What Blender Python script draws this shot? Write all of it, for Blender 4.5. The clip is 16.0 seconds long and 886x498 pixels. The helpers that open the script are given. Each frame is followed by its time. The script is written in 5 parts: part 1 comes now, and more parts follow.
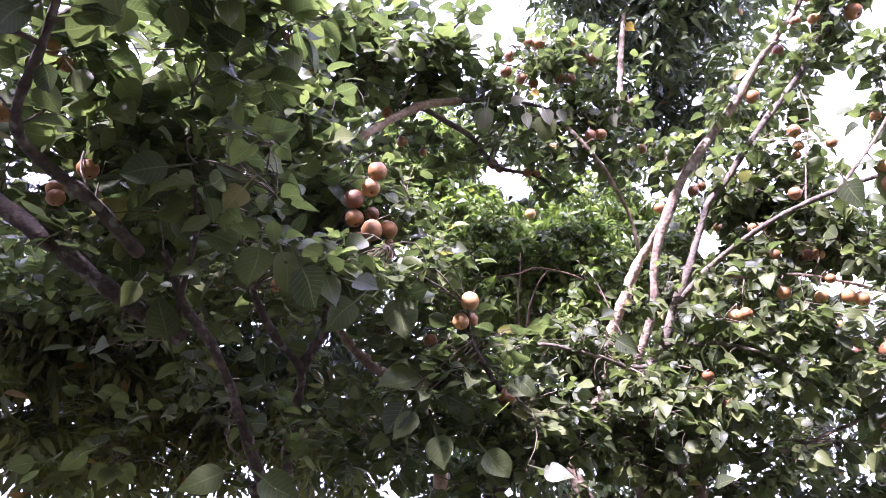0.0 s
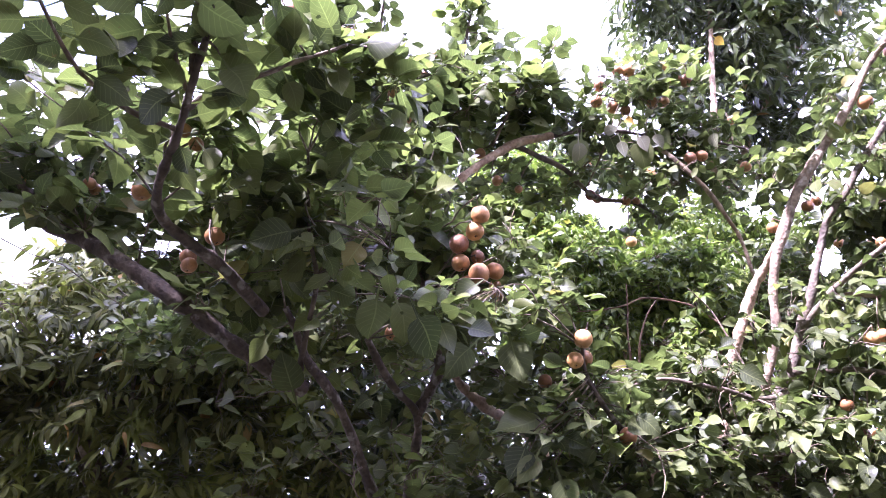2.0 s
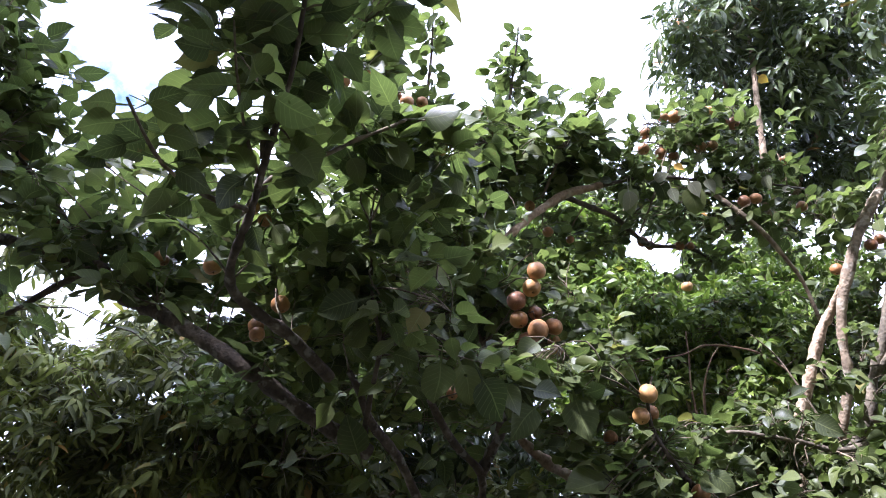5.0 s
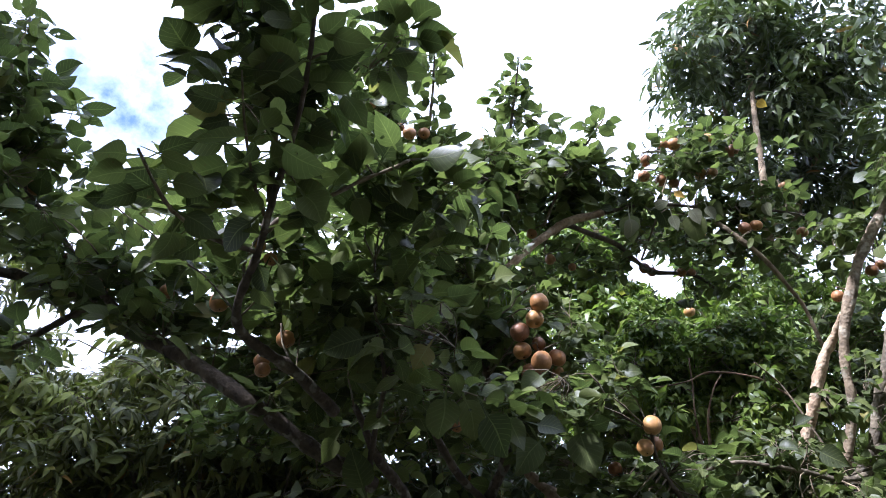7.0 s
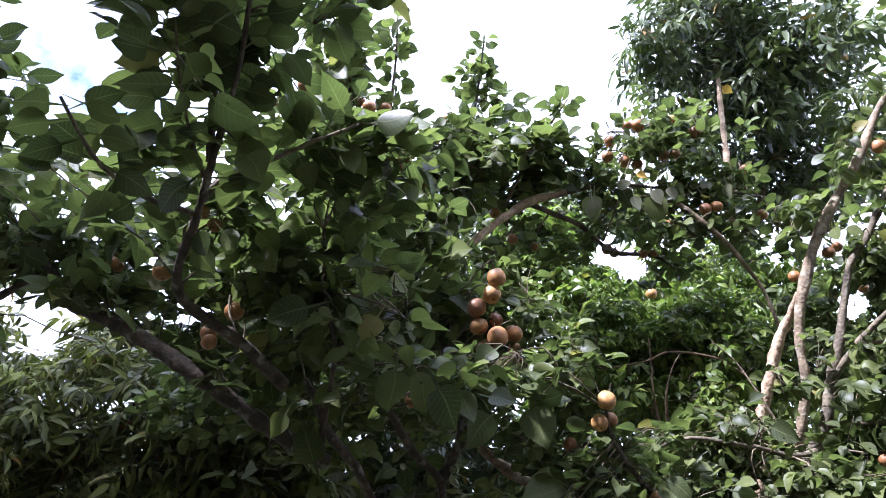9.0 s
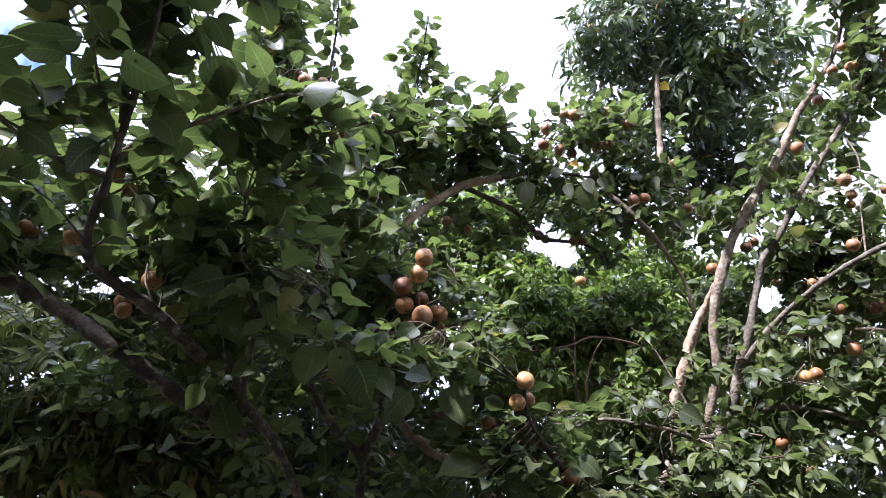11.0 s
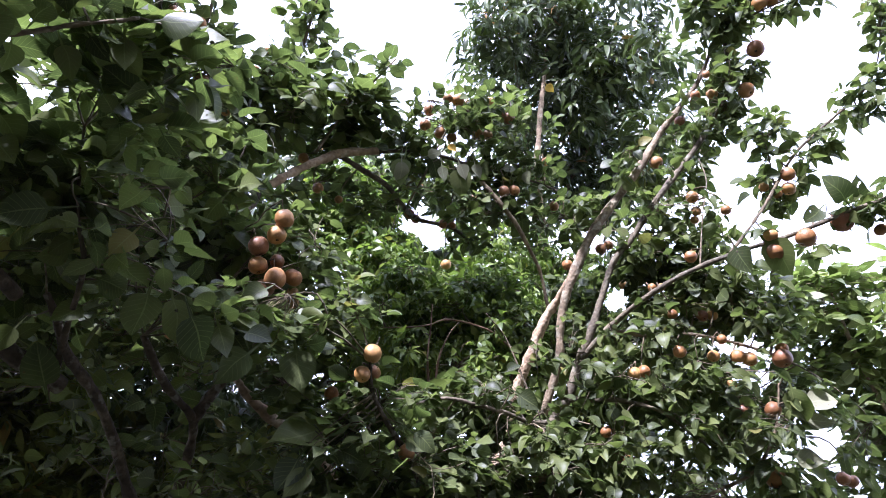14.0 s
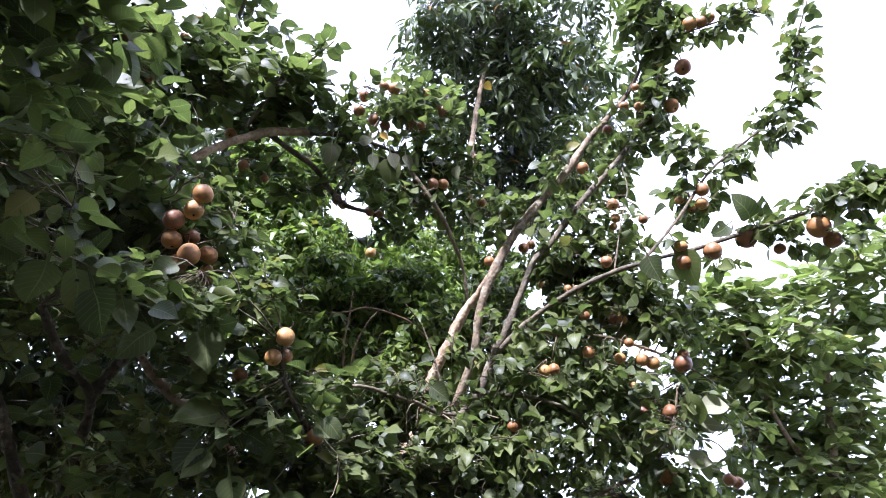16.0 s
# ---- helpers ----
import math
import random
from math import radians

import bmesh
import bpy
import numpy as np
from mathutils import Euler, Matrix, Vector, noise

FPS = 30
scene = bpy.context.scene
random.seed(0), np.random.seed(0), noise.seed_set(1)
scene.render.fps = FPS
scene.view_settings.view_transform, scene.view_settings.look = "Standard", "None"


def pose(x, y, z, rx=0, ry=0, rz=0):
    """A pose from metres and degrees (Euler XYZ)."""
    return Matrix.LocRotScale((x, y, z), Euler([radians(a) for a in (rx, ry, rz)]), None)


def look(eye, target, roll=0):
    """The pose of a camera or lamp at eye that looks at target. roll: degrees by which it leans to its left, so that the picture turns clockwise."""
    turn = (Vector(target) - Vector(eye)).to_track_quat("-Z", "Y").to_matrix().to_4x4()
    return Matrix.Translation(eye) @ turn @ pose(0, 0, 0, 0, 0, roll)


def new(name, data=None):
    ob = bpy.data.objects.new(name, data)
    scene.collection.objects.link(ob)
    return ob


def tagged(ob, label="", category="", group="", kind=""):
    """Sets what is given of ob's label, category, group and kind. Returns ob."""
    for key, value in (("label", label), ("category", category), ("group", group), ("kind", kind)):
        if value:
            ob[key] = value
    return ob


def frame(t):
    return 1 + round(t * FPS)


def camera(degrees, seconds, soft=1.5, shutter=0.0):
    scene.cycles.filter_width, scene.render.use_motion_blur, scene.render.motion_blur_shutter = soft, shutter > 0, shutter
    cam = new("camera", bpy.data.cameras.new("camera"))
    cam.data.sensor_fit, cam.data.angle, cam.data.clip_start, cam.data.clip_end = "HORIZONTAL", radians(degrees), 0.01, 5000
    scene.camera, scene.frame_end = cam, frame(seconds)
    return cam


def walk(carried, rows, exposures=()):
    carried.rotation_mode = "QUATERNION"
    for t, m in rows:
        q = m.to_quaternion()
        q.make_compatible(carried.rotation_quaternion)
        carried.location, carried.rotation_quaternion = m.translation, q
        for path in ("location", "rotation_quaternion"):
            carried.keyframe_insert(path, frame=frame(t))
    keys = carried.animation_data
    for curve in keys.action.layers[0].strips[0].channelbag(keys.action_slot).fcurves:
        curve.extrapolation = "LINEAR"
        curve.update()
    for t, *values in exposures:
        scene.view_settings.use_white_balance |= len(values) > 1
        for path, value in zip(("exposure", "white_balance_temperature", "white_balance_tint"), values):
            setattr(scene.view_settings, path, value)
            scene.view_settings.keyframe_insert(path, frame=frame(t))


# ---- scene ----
from mathutils.kdtree import KDTree

cam = camera(68.0, 16.0, soft=0.8)
PATH = [
    (0, (0.001, 0.001, 1.602), (-0.009, 1.863, 2.332), 0.09),
    (0.5, (-0.013, 0, 1.604), (-0.11, 1.855, 2.346), -0.51),
    (1, (-0.026, -0.013, 1.613), (-0.191, 1.828, 2.377), -0.48),
    (1.5, (-0.052, -0.025, 1.624), (-0.29, 1.796, 2.415), -0.21),
    (2, (-0.063, -0.032, 1.636), (-0.333, 1.775, 2.451), -0.61),
    (2.5, (-0.067, -0.041, 1.641), (-0.372, 1.751, 2.476), -1.05),
    (3, (-0.076, -0.051, 1.65), (-0.404, 1.729, 2.5), -1.04),
    (3.5, (-0.085, -0.059, 1.656), (-0.434, 1.71, 2.521), -1.03),
    (4, (-0.098, -0.068, 1.664), (-0.467, 1.685, 2.552), -0.85),
    (4.5, (-0.102, -0.077, 1.669), (-0.482, 1.663, 2.58), -0.97),
    (7, (-0.095, -0.132, 1.713), (-0.479, 1.57, 2.691), -1.44),
    (7.5, (-0.094, -0.121, 1.708), (-0.478, 1.586, 2.677), -1.77),
    (8, (-0.083, -0.093, 1.692), (-0.472, 1.614, 2.659), -1.75),
    (8.5, (-0.068, -0.073, 1.682), (-0.427, 1.642, 2.646), -1.94),
    (9, (-0.045, -0.06, 1.677), (-0.36, 1.67, 2.629), -2.03),
    (11.5, (0.033, -0.045, 1.648), (-0.07, 1.74, 2.544), -1.89),
    (12, (0.048, -0.032, 1.642), (0.016, 1.76, 2.528), -1.60),
    (12.5, (0.056, -0.024, 1.638), (0.09, 1.776, 2.51), -1.23),
    (13, (0.07, -0.027, 1.635), (0.157, 1.773, 2.503), -1.08),
    (13.5, (0.077, -0.025, 1.631), (0.212, 1.77, 2.502), -0.92),
    (14, (0.084, -0.018, 1.63), (0.281, 1.782, 2.48), -0.34),
    (14.5, (0.086, -0.018, 1.629), (0.347, 1.775, 2.475), 0.66),
    (15, (0.093, -0.031, 1.631), (0.388, 1.76, 2.471), 0.85),
    (15.5, (0.107, -0.036, 1.633), (0.448, 1.749, 2.468), 0.66),
    (16, (0.119, -0.032, 1.627), (0.521, 1.746, 2.452), 1.06),
]
EXPOSURES = [
    (0.0, 2.98, 5200, 58), (2.0, 3.35, 5200, 58), (3.5, 3.0, 5200, 45), (4.5, 2.55, 5200, 35), (7.0, 1.85, 5150, 25),
    (9.0, 2.2, 5150, 30), (11.5, 2.05, 5150, 31), (14.0, 2.1, 5150, 32), (16.0, 2.1, 5150, 29),
]
walk(cam, [(t, look(eye, target, roll)) for t, eye, target, roll in PATH], EXPOSURES)

# ---- sky and sun: bright thin overcast with a few blue-grey openings ----
SUN_UP, SUN_TURN = radians(57), radians(220)
world = bpy.data.worlds.new("overcast_sky")
scene.world = world
world.use_nodes = True
wt = world.node_tree
wt.nodes.clear()


def wnode(kind, **inputs):
    n = wt.nodes.new(kind)
    for key, value in inputs.items():
        n.inputs[key].default_value = value
    return n


sky = wnode("ShaderNodeTexSky")
sky.sky_type, sky.sun_disc, sky.sun_elevation, sky.sun_rotation = "NISHITA", False, SUN_UP, SUN_TURN
coords = wnode("ShaderNodeTexCoord")
clouds = wnode("ShaderNodeTexNoise", Scale=2.6, Detail=5.0, Roughness=0.55)
ramp = wnode("ShaderNodeValToRGB")
ramp.color_ramp.elements[0].position, ramp.color_ramp.elements[0].color = 0.33, (0.8, 0.8, 0.8, 1)
ramp.color_ramp.elements[1].position, ramp.color_ramp.elements[1].color = 0.5, (1, 1, 1, 1)
veil = wnode("ShaderNodeMixRGB", Color2=(13.0, 13.3, 13.6, 1))
back = wnode("ShaderNodeBackground", Strength=0.08)
out = wnode("ShaderNodeOutputWorld")
wt.links.new(coords.outputs["Generated"], clouds.inputs["Vector"])
wt.links.new(clouds.outputs["Fac"], ramp.inputs["Fac"])


def opening(way, wide, depth):
    """How far a break in the cloud, round one direction, thins the veil."""
    dot = wt.nodes.new("ShaderNodeVectorMath")
    dot.operation = "DOT_PRODUCT"
    dot.inputs[1].default_value = way
    wt.links.new(coords.outputs["Generated"], dot.inputs[0])
    soft = wnode("ShaderNodeMapRange")
    soft.interpolation_type = "SMOOTHSTEP"
    soft.inputs["From Min"].default_value, soft.inputs["From Max"].default_value = math.cos(wide), math.cos(0.35 * wide)
    soft.inputs["To Max"].default_value = depth
    wt.links.new(dot.outputs["Value"], soft.inputs["Value"])
    return soft.outputs["Result"]


def wmath(op, a, b):
    n = wt.nodes.new("ShaderNodeMath")
    n.operation = op
    for socket, value in zip(n.inputs, (a, b)):
        if hasattr(value, "links"):
            wt.links.new(value, socket)
        else:
            socket.default_value = value
    return n.outputs["Value"]


gaps = wmath("ADD", opening((-0.535, 0.566, 0.627), 0.2, 0.82), opening((0.024, 0.734, 0.678), 0.34, 0.3))
wisps = wnode("ShaderNodeTexNoise", Scale=9.0, Detail=6.0, Roughness=0.6)
wt.links.new(coords.outputs["Generated"], wisps.inputs["Vector"])
gaps = wmath("MULTIPLY", gaps, wmath("SUBTRACT", wmath("MULTIPLY", wisps.outputs["Fac"], 2.2), 0.35))
thick = wmath("SUBTRACT", ramp.outputs["Color"], wmath("MINIMUM", wmath("MAXIMUM", gaps, 0.0), 0.95))
wt.links.new(thick, veil.inputs["Fac"])
wt.links.new(sky.outputs["Color"], veil.inputs["Color1"])
wt.links.new(veil.outputs["Color"], back.inputs["Color"])
wt.links.new(back.outputs["Background"], out.inputs["Surface"])

sun = new("sun", bpy.data.lights.new("sun", "SUN"))
sun.data.energy, sun.data.angle, sun.data.color = 4.3, radians(5), (1.0, 0.93, 0.83)
sun.matrix_world = look((-3.50, -4.17, 8.39), (0, 0, 0))

# ---- materials ----


def shader(name):
    mat = bpy.data.materials.new(name)
    mat.use_nodes = True
    tree = mat.node_tree
    tree.nodes.clear()

    def node(kind, **inputs):
        n = tree.nodes.new(kind)
        for key, value in inputs.items():
            n.inputs[key.replace("_", " ")].default_value = value
        return n

    def link(a, b):
        tree.links.new(a, b)

    def blend(fac, a, b, mode="MIX"):
        n = tree.nodes.new("ShaderNodeMixRGB")
        n.blend_type = mode
        for socket, value in zip(n.inputs, (fac, a, b)):
            if hasattr(value, "links"):
                link(value, socket)
            else:
                socket.default_value = value if not isinstance(value, tuple) else (*value, 1)
        return n.outputs["Color"]

    def steps(fac, *stops):
        n = tree.nodes.new("ShaderNodeValToRGB")
        link(fac, n.inputs["Fac"])
        while len(n.color_ramp.elements) < len(stops):
            n.color_ramp.elements.new(0.5)
        for e, (at, c) in zip(n.color_ramp.elements, stops):
            e.position, e.color = at, (*c, 1) if isinstance(c, tuple) else (c, c, c, 1)
        return n.outputs["Color"]

    def sums(op, a, b=0.0):
        n = tree.nodes.new("ShaderNodeMath")
        n.operation = op
        for socket, value in zip(n.inputs, (a, b)):
            if hasattr(value, "links"):
                link(value, socket)
            else:
                socket.default_value = value
        return n.outputs["Value"]

    end = tree.nodes.new("ShaderNodeOutputMaterial")
    return mat, node, link, blend, steps, sums, end


def leaf_material(name, dark, mid, light, old, rough=0.4, through_light=0.3, veins=0.35, blotches=0.5, young=None, sheen=0.42, eaten=0.0):
    """Leaf green that differs from leaf to leaf, with veins along the blade, brown spots on some and paler young growth here and there."""
    mat, node, link, blend, steps, sums, end = shader(name)
    info, geo = node("ShaderNodeObjectInfo"), node("ShaderNodeNewGeometry")
    chance = sums("FRACT", sums("ADD", info.outputs["Random"], geo.outputs["Random Per Island"]))
    colour = steps(chance, (0.0, dark), (0.45, mid), (0.86, light), (0.985, light), (0.996, old))
    if young:
        shoots = node("ShaderNodeTexNoise", Scale=2.3, Detail=2.0)
        link(geo.outputs["Position"], shoots.inputs["Vector"])
        colour = blend(steps(shoots.outputs["Fac"], (0.56, 0.0), (0.68, 0.85)), colour, young)
    uv = node("ShaderNodeUVMap")
    split = node("ShaderNodeSeparateXYZ")
    link(uv.outputs["UV"], split.inputs["Vector"])
    across = sums("ABSOLUTE", sums("SUBTRACT", split.outputs["X"], 0.5))
    rib = sums("LESS_THAN", across, 0.022)
    slant = sums("SUBTRACT", split.outputs["Y"], sums("MULTIPLY", across, 0.55))
    side = sums("LESS_THAN", sums("ABSOLUTE", sums("SUBTRACT", sums("FRACT", sums("MULTIPLY", slant, 8.0)), 0.5)), 0.07)
    vein = sums("MULTIPLY", sums("MAXIMUM", rib, sums("MULTIPLY", side, 0.5)), veins)
    colour = blend(vein, colour, tuple(min(1.0, 1.7 * c + 0.02) for c in light))
    patch = node("ShaderNodeTexNoise", Scale=9.0, Detail=3.0)
    fine = node("ShaderNodeTexNoise", Scale=70.0, Detail=2.0)
    for n in (patch, fine):
        link(geo.outputs["Position"], n.inputs["Vector"])
    colour = blend(0.55, colour, steps(patch.outputs["Fac"], (0.3, 0.62), (0.7, 1.35)), "MULTIPLY")
    spot = sums("MULTIPLY", steps(fine.outputs["Fac"], (0.69, 0.0), (0.74, 1.0)), blotches)
    colour = blend(spot, colour, (0.12, 0.075, 0.03))
    gloss = node("ShaderNodeBsdfPrincipled", Roughness=rough)
    gloss.inputs["Specular IOR Level"].default_value = sheen
    link(colour, gloss.inputs["Base Color"])
    bump = node("ShaderNodeBump", Strength=0.35, Distance=0.002)
    link(sums("ADD", sums("MULTIPLY", vein, -0.8), fine.outputs["Fac"]), bump.inputs["Height"])
    link(bump.outputs["Normal"], gloss.inputs["Normal"])
    thin = node("ShaderNodeBsdfTranslucent")
    link(blend(1.0, colour, (1.0, 1.16, 0.75), "MULTIPLY"), thin.inputs["Color"])
    mix = node("ShaderNodeMixShader", Fac=through_light)
    link(gloss.outputs["BSDF"], mix.inputs[1])
    link(thin.outputs["BSDF"], mix.inputs[2])
    surface = mix
    if eaten:
        bites = node("ShaderNodeTexNoise", Scale=34.0, Detail=1.5)
        link(geo.outputs["Position"], bites.inputs["Vector"])
        surface = node("ShaderNodeMixShader")
        link(sums("GREATER_THAN", bites.outputs["Fac"], eaten), surface.inputs["Fac"])
        link(mix.outputs["Shader"], surface.inputs[1])
        link(node("ShaderNodeBsdfTransparent").outputs["BSDF"], surface.inputs[2])
    link(surface.outputs["Shader"], end.inputs["Surface"])
    return mat


def bark_material(name, dark, mid, pale, lichen=0.5):
    mat, node, link, blend, steps, sums, end = shader(name)
    geo = node("ShaderNodeNewGeometry")
    big = node("ShaderNodeTexNoise", Scale=14.0, Detail=6.0, Roughness=0.65)
    crack = node("ShaderNodeTexVoronoi", Scale=60.0)
    small = node("ShaderNodeTexNoise", Scale=120.0, Detail=4.0)
    for n in (big, crack, small):
        link(geo.outputs["Position"], n.inputs["Vector"])
    colour = steps(big.outputs["Fac"], (0.32, dark), (0.52, mid), (0.68, pale))
    colour = blend(0.6, colour, steps(crack.outputs["Distance"], (0.05, 0.45), (0.5, 1.2)), "MULTIPLY")
    moss = node("ShaderNodeTexNoise", Scale=22.0, Detail=3.0)
    link(geo.outputs["Position"], moss.inputs["Vector"])
    colour = blend(sums("MULTIPLY", steps(moss.outputs["Fac"], (0.58, 0.0), (0.66, 1.0)), lichen), colour, (0.48, 0.47, 0.34))
    skin = node("ShaderNodeBsdfPrincipled", Roughness=0.85)
    link(colour, skin.inputs["Base Color"])
    bump = node("ShaderNodeBump", Strength=0.7, Distance=0.004)
    link(sums("ADD", crack.outputs["Distance"], small.outputs["Fac"]), bump.inputs["Height"])
    link(bump.outputs["Normal"], skin.inputs["Normal"])
    link(skin.outputs["BSDF"], end.inputs["Surface"])
    return mat


def pear_material():
    """Russet skin with pale dots, browner or more golden from pear to pear."""
    mat, node, link, blend, steps, sums, end = shader("russet_pear_skin")
    info, place = node("ShaderNodeObjectInfo"), node("ShaderNodeTexCoord")
    colour = steps(info.outputs["Random"], (0.0, (0.17, 0.07, 0.03)), (0.25, (0.26, 0.122, 0.04)), (0.7, (0.34, 0.172, 0.052)), (1.0, (0.4, 0.228, 0.072)))
    big = node("ShaderNodeTexNoise", Scale=2.2, Detail=4.0)
    dots = node("ShaderNodeTexVoronoi", Scale=17.0)
    for n in (big, dots):
        link(place.outputs["Object"], n.inputs["Vector"])
    colour = blend(0.75, colour, steps(big.outputs["Fac"], (0.3, (0.55, 0.5, 0.45)), (0.7, (1.3, 1.25, 1.1))), "MULTIPLY")
    colour = blend(sums("MULTIPLY", sums("LESS_THAN", dots.outputs["Distance"], 0.2), 0.22), colour, (0.62, 0.42, 0.22))
    skin = node("ShaderNodeBsdfPrincipled", Roughness=0.5)
    link(colour, skin.inputs["Base Color"])
    bump = node("ShaderNodeBump", Strength=0.07, Distance=0.02)
    link(dots.outputs["Distance"], bump.inputs["Height"])
    link(bump.outputs["Normal"], skin.inputs["Normal"])
    link(skin.outputs["BSDF"], end.inputs["Surface"])
    return mat


def ground_material():
    mat, node, link, blend, steps, sums, end = shader("grassy_earth")
    geo = node("ShaderNodeNewGeometry")
    a, b = node("ShaderNodeTexNoise", Scale=0.8, Detail=6.0), node("ShaderNodeTexNoise", Scale=30.0, Detail=4.0)
    for n in (a, b):
        link(geo.outputs["Position"], n.inputs["Vector"])
    colour = steps(a.outputs["Fac"], (0.35, (0.05, 0.07, 0.02)), (0.6, (0.09, 0.07, 0.045)))
    colour = blend(0.6, colour, steps(b.outputs["Fac"], (0.3, 0.5), (0.7, 1.4)), "MULTIPLY")
    skin = node("ShaderNodeBsdfPrincipled", Roughness=0.95)
    link(colour, skin.inputs["Base Color"])
    link(skin.outputs["BSDF"], end.inputs["Surface"])
    return mat


PEAR_LEAF = leaf_material("pear_leaf", (0.0439, 0.0561, 0.021), (0.0793, 0.1, 0.0327), (0.135, 0.158, 0.0483), (0.193, 0.173, 0.0506), rough=0.45, through_light=0.46, eaten=0.73, sheen=0.32)
LONGAN_LEAF = leaf_material("longan_leaf", (0.047, 0.055, 0.016), (0.079, 0.0905, 0.024), (0.137, 0.148, 0.036), (0.23, 0.122, 0.0312), rough=0.42, through_light=0.28, veins=0.25, blotches=0.2, young=(0.17, 0.204, 0.036), sheen=0.17)
# Longan leaf copied bluer and glossier; the tall tree's haze is in the colour.
HAZY_LEAF = leaf_material("hazy_longan_leaf", (0.041, 0.055, 0.023), (0.067, 0.0895, 0.036), (0.116, 0.145, 0.053), (0.23, 0.122, 0.0312), rough=0.36, through_light=0.24, veins=0.25, blotches=0.2, young=(0.156, 0.204, 0.0428), sheen=0.34)
BUSH_LEAF = leaf_material("bush_leaf", (0.06, 0.094, 0.02), (0.108, 0.155, 0.028), (0.17, 0.22, 0.037), (0.292, 0.275, 0.0467), through_light=0.45, veins=0.2, blotches=0.2)
BRIGHT_LEAF = leaf_material("young_green_leaf", (0.08, 0.105, 0.028), (0.128, 0.162, 0.043), (0.184, 0.219, 0.062), (0.313, 0.306, 0.0623), through_light=0.42, veins=0.3, blotches=0.2)
PALE_LEAF = leaf_material("pale_pear_leaf", (0.14, 0.15, 0.08), (0.21, 0.215, 0.12), (0.28, 0.28, 0.17), (0.38, 0.31, 0.12), rough=0.5, blotches=0.8)
YELLOW_LEAF = leaf_material("yellow_old_leaf", (0.4, 0.25, 0.03), (0.5, 0.32, 0.05), (0.55, 0.38, 0.08), (0.5, 0.3, 0.06), rough=0.5, blotches=0.8)
PEAR_BARK = bark_material("pear_bark", (0.03, 0.022, 0.013), (0.062, 0.047, 0.028), (0.14, 0.112, 0.07), 0.25)
TWIG_BARK = bark_material("young_twig_bark", (0.04, 0.031, 0.018), (0.1, 0.076, 0.04), (0.2, 0.16, 0.085), 0.2)
STEM_BARK = bark_material("brown_stem_bark", (0.07, 0.042, 0.026), (0.16, 0.1, 0.06), (0.26, 0.18, 0.11), 0.1)
LONGAN_BARK = bark_material("longan_bark", (0.08, 0.056, 0.03), (0.185, 0.138, 0.078), (0.31, 0.242, 0.145), 0.2)
PALE_BARK = bark_material("pale_lichened_bark", (0.068, 0.049, 0.027), (0.16, 0.121, 0.068), (0.28, 0.222, 0.135), 0.3)
# Pale bark with sunlight on the stub and arching limb put into its colour.
SUNLIT_PALE_BARK = bark_material("sunlit_pale_bark", (0.13, 0.085, 0.045), (0.31, 0.225, 0.13), (0.45, 0.36, 0.24), 0.35)
BROWN_BARK = bark_material("brown_pear_bark", (0.042, 0.033, 0.018), (0.09, 0.073, 0.042), (0.18, 0.15, 0.09), 0.2)
PEAR_SKIN = pear_material()
STALK = bark_material("fruit_stalk", (0.06, 0.04, 0.025), (0.13, 0.09, 0.05), (0.2, 0.14, 0.07), 0.0)
CALYX = bark_material("dry_dark_calyx", (0.015, 0.01, 0.007), (0.035, 0.022, 0.014), (0.07, 0.045, 0.025), 0.0)
EARTH = ground_material()

# ---- builders ----
rng = np.random.default_rng(7)


def link_mesh(name, verts, faces, material, uvs=None, smooth=True):
    me = bpy.data.meshes.new(name)
    me.from_pydata(verts, [], faces)
    me.materials.append(material)
    if uvs is not None:
        layer = me.uv_layers.new(name="UVMap")
        idx = np.empty(len(me.loops), np.int32)
        me.loops.foreach_get("vertex_index", idx)
        layer.data.foreach_set("uv", np.asarray(uvs, np.float32)[idx].ravel())
    if smooth:
        me.polygons.foreach_set("use_smooth", np.ones(len(me.polygons), bool))
    me.update()
    return me


def part(name, me, parent, label="", kind="", m=None):
    """One mesh object under a thing whose base stands at the parent's place; mesh points are in world metres."""
    ob = new(name, me)
    ob.parent = parent
    ob.matrix_parent_inverse = parent.matrix_basis.inverted()
    if m is not None:
        ob.matrix_basis = m
    return tagged(ob, label, kind=kind)


def smooth_line(points, per=6):
    """A Catmull-Rom line through points of x, y, z, radius."""
    p = np.asarray(points, float)
    p = np.vstack([2 * p[0] - p[1], p, 2 * p[-1] - p[-2]])
    s = np.linspace(0, 1, per, endpoint=False)[:, None]
    rows = []
    for a, b, c, d in zip(p[:-3], p[1:-2], p[2:-1], p[3:]):
        rows.append(0.5 * (2 * b + (c - a) * s + (2 * a - 5 * b + 4 * c - d) * s**2 + (3 * b - a - 3 * c + d) * s**3))
    rows.append(p[-2][None])
    line = np.vstack(rows)
    line[:, 3] = np.maximum(line[:, 3], 0.0006)
    return line


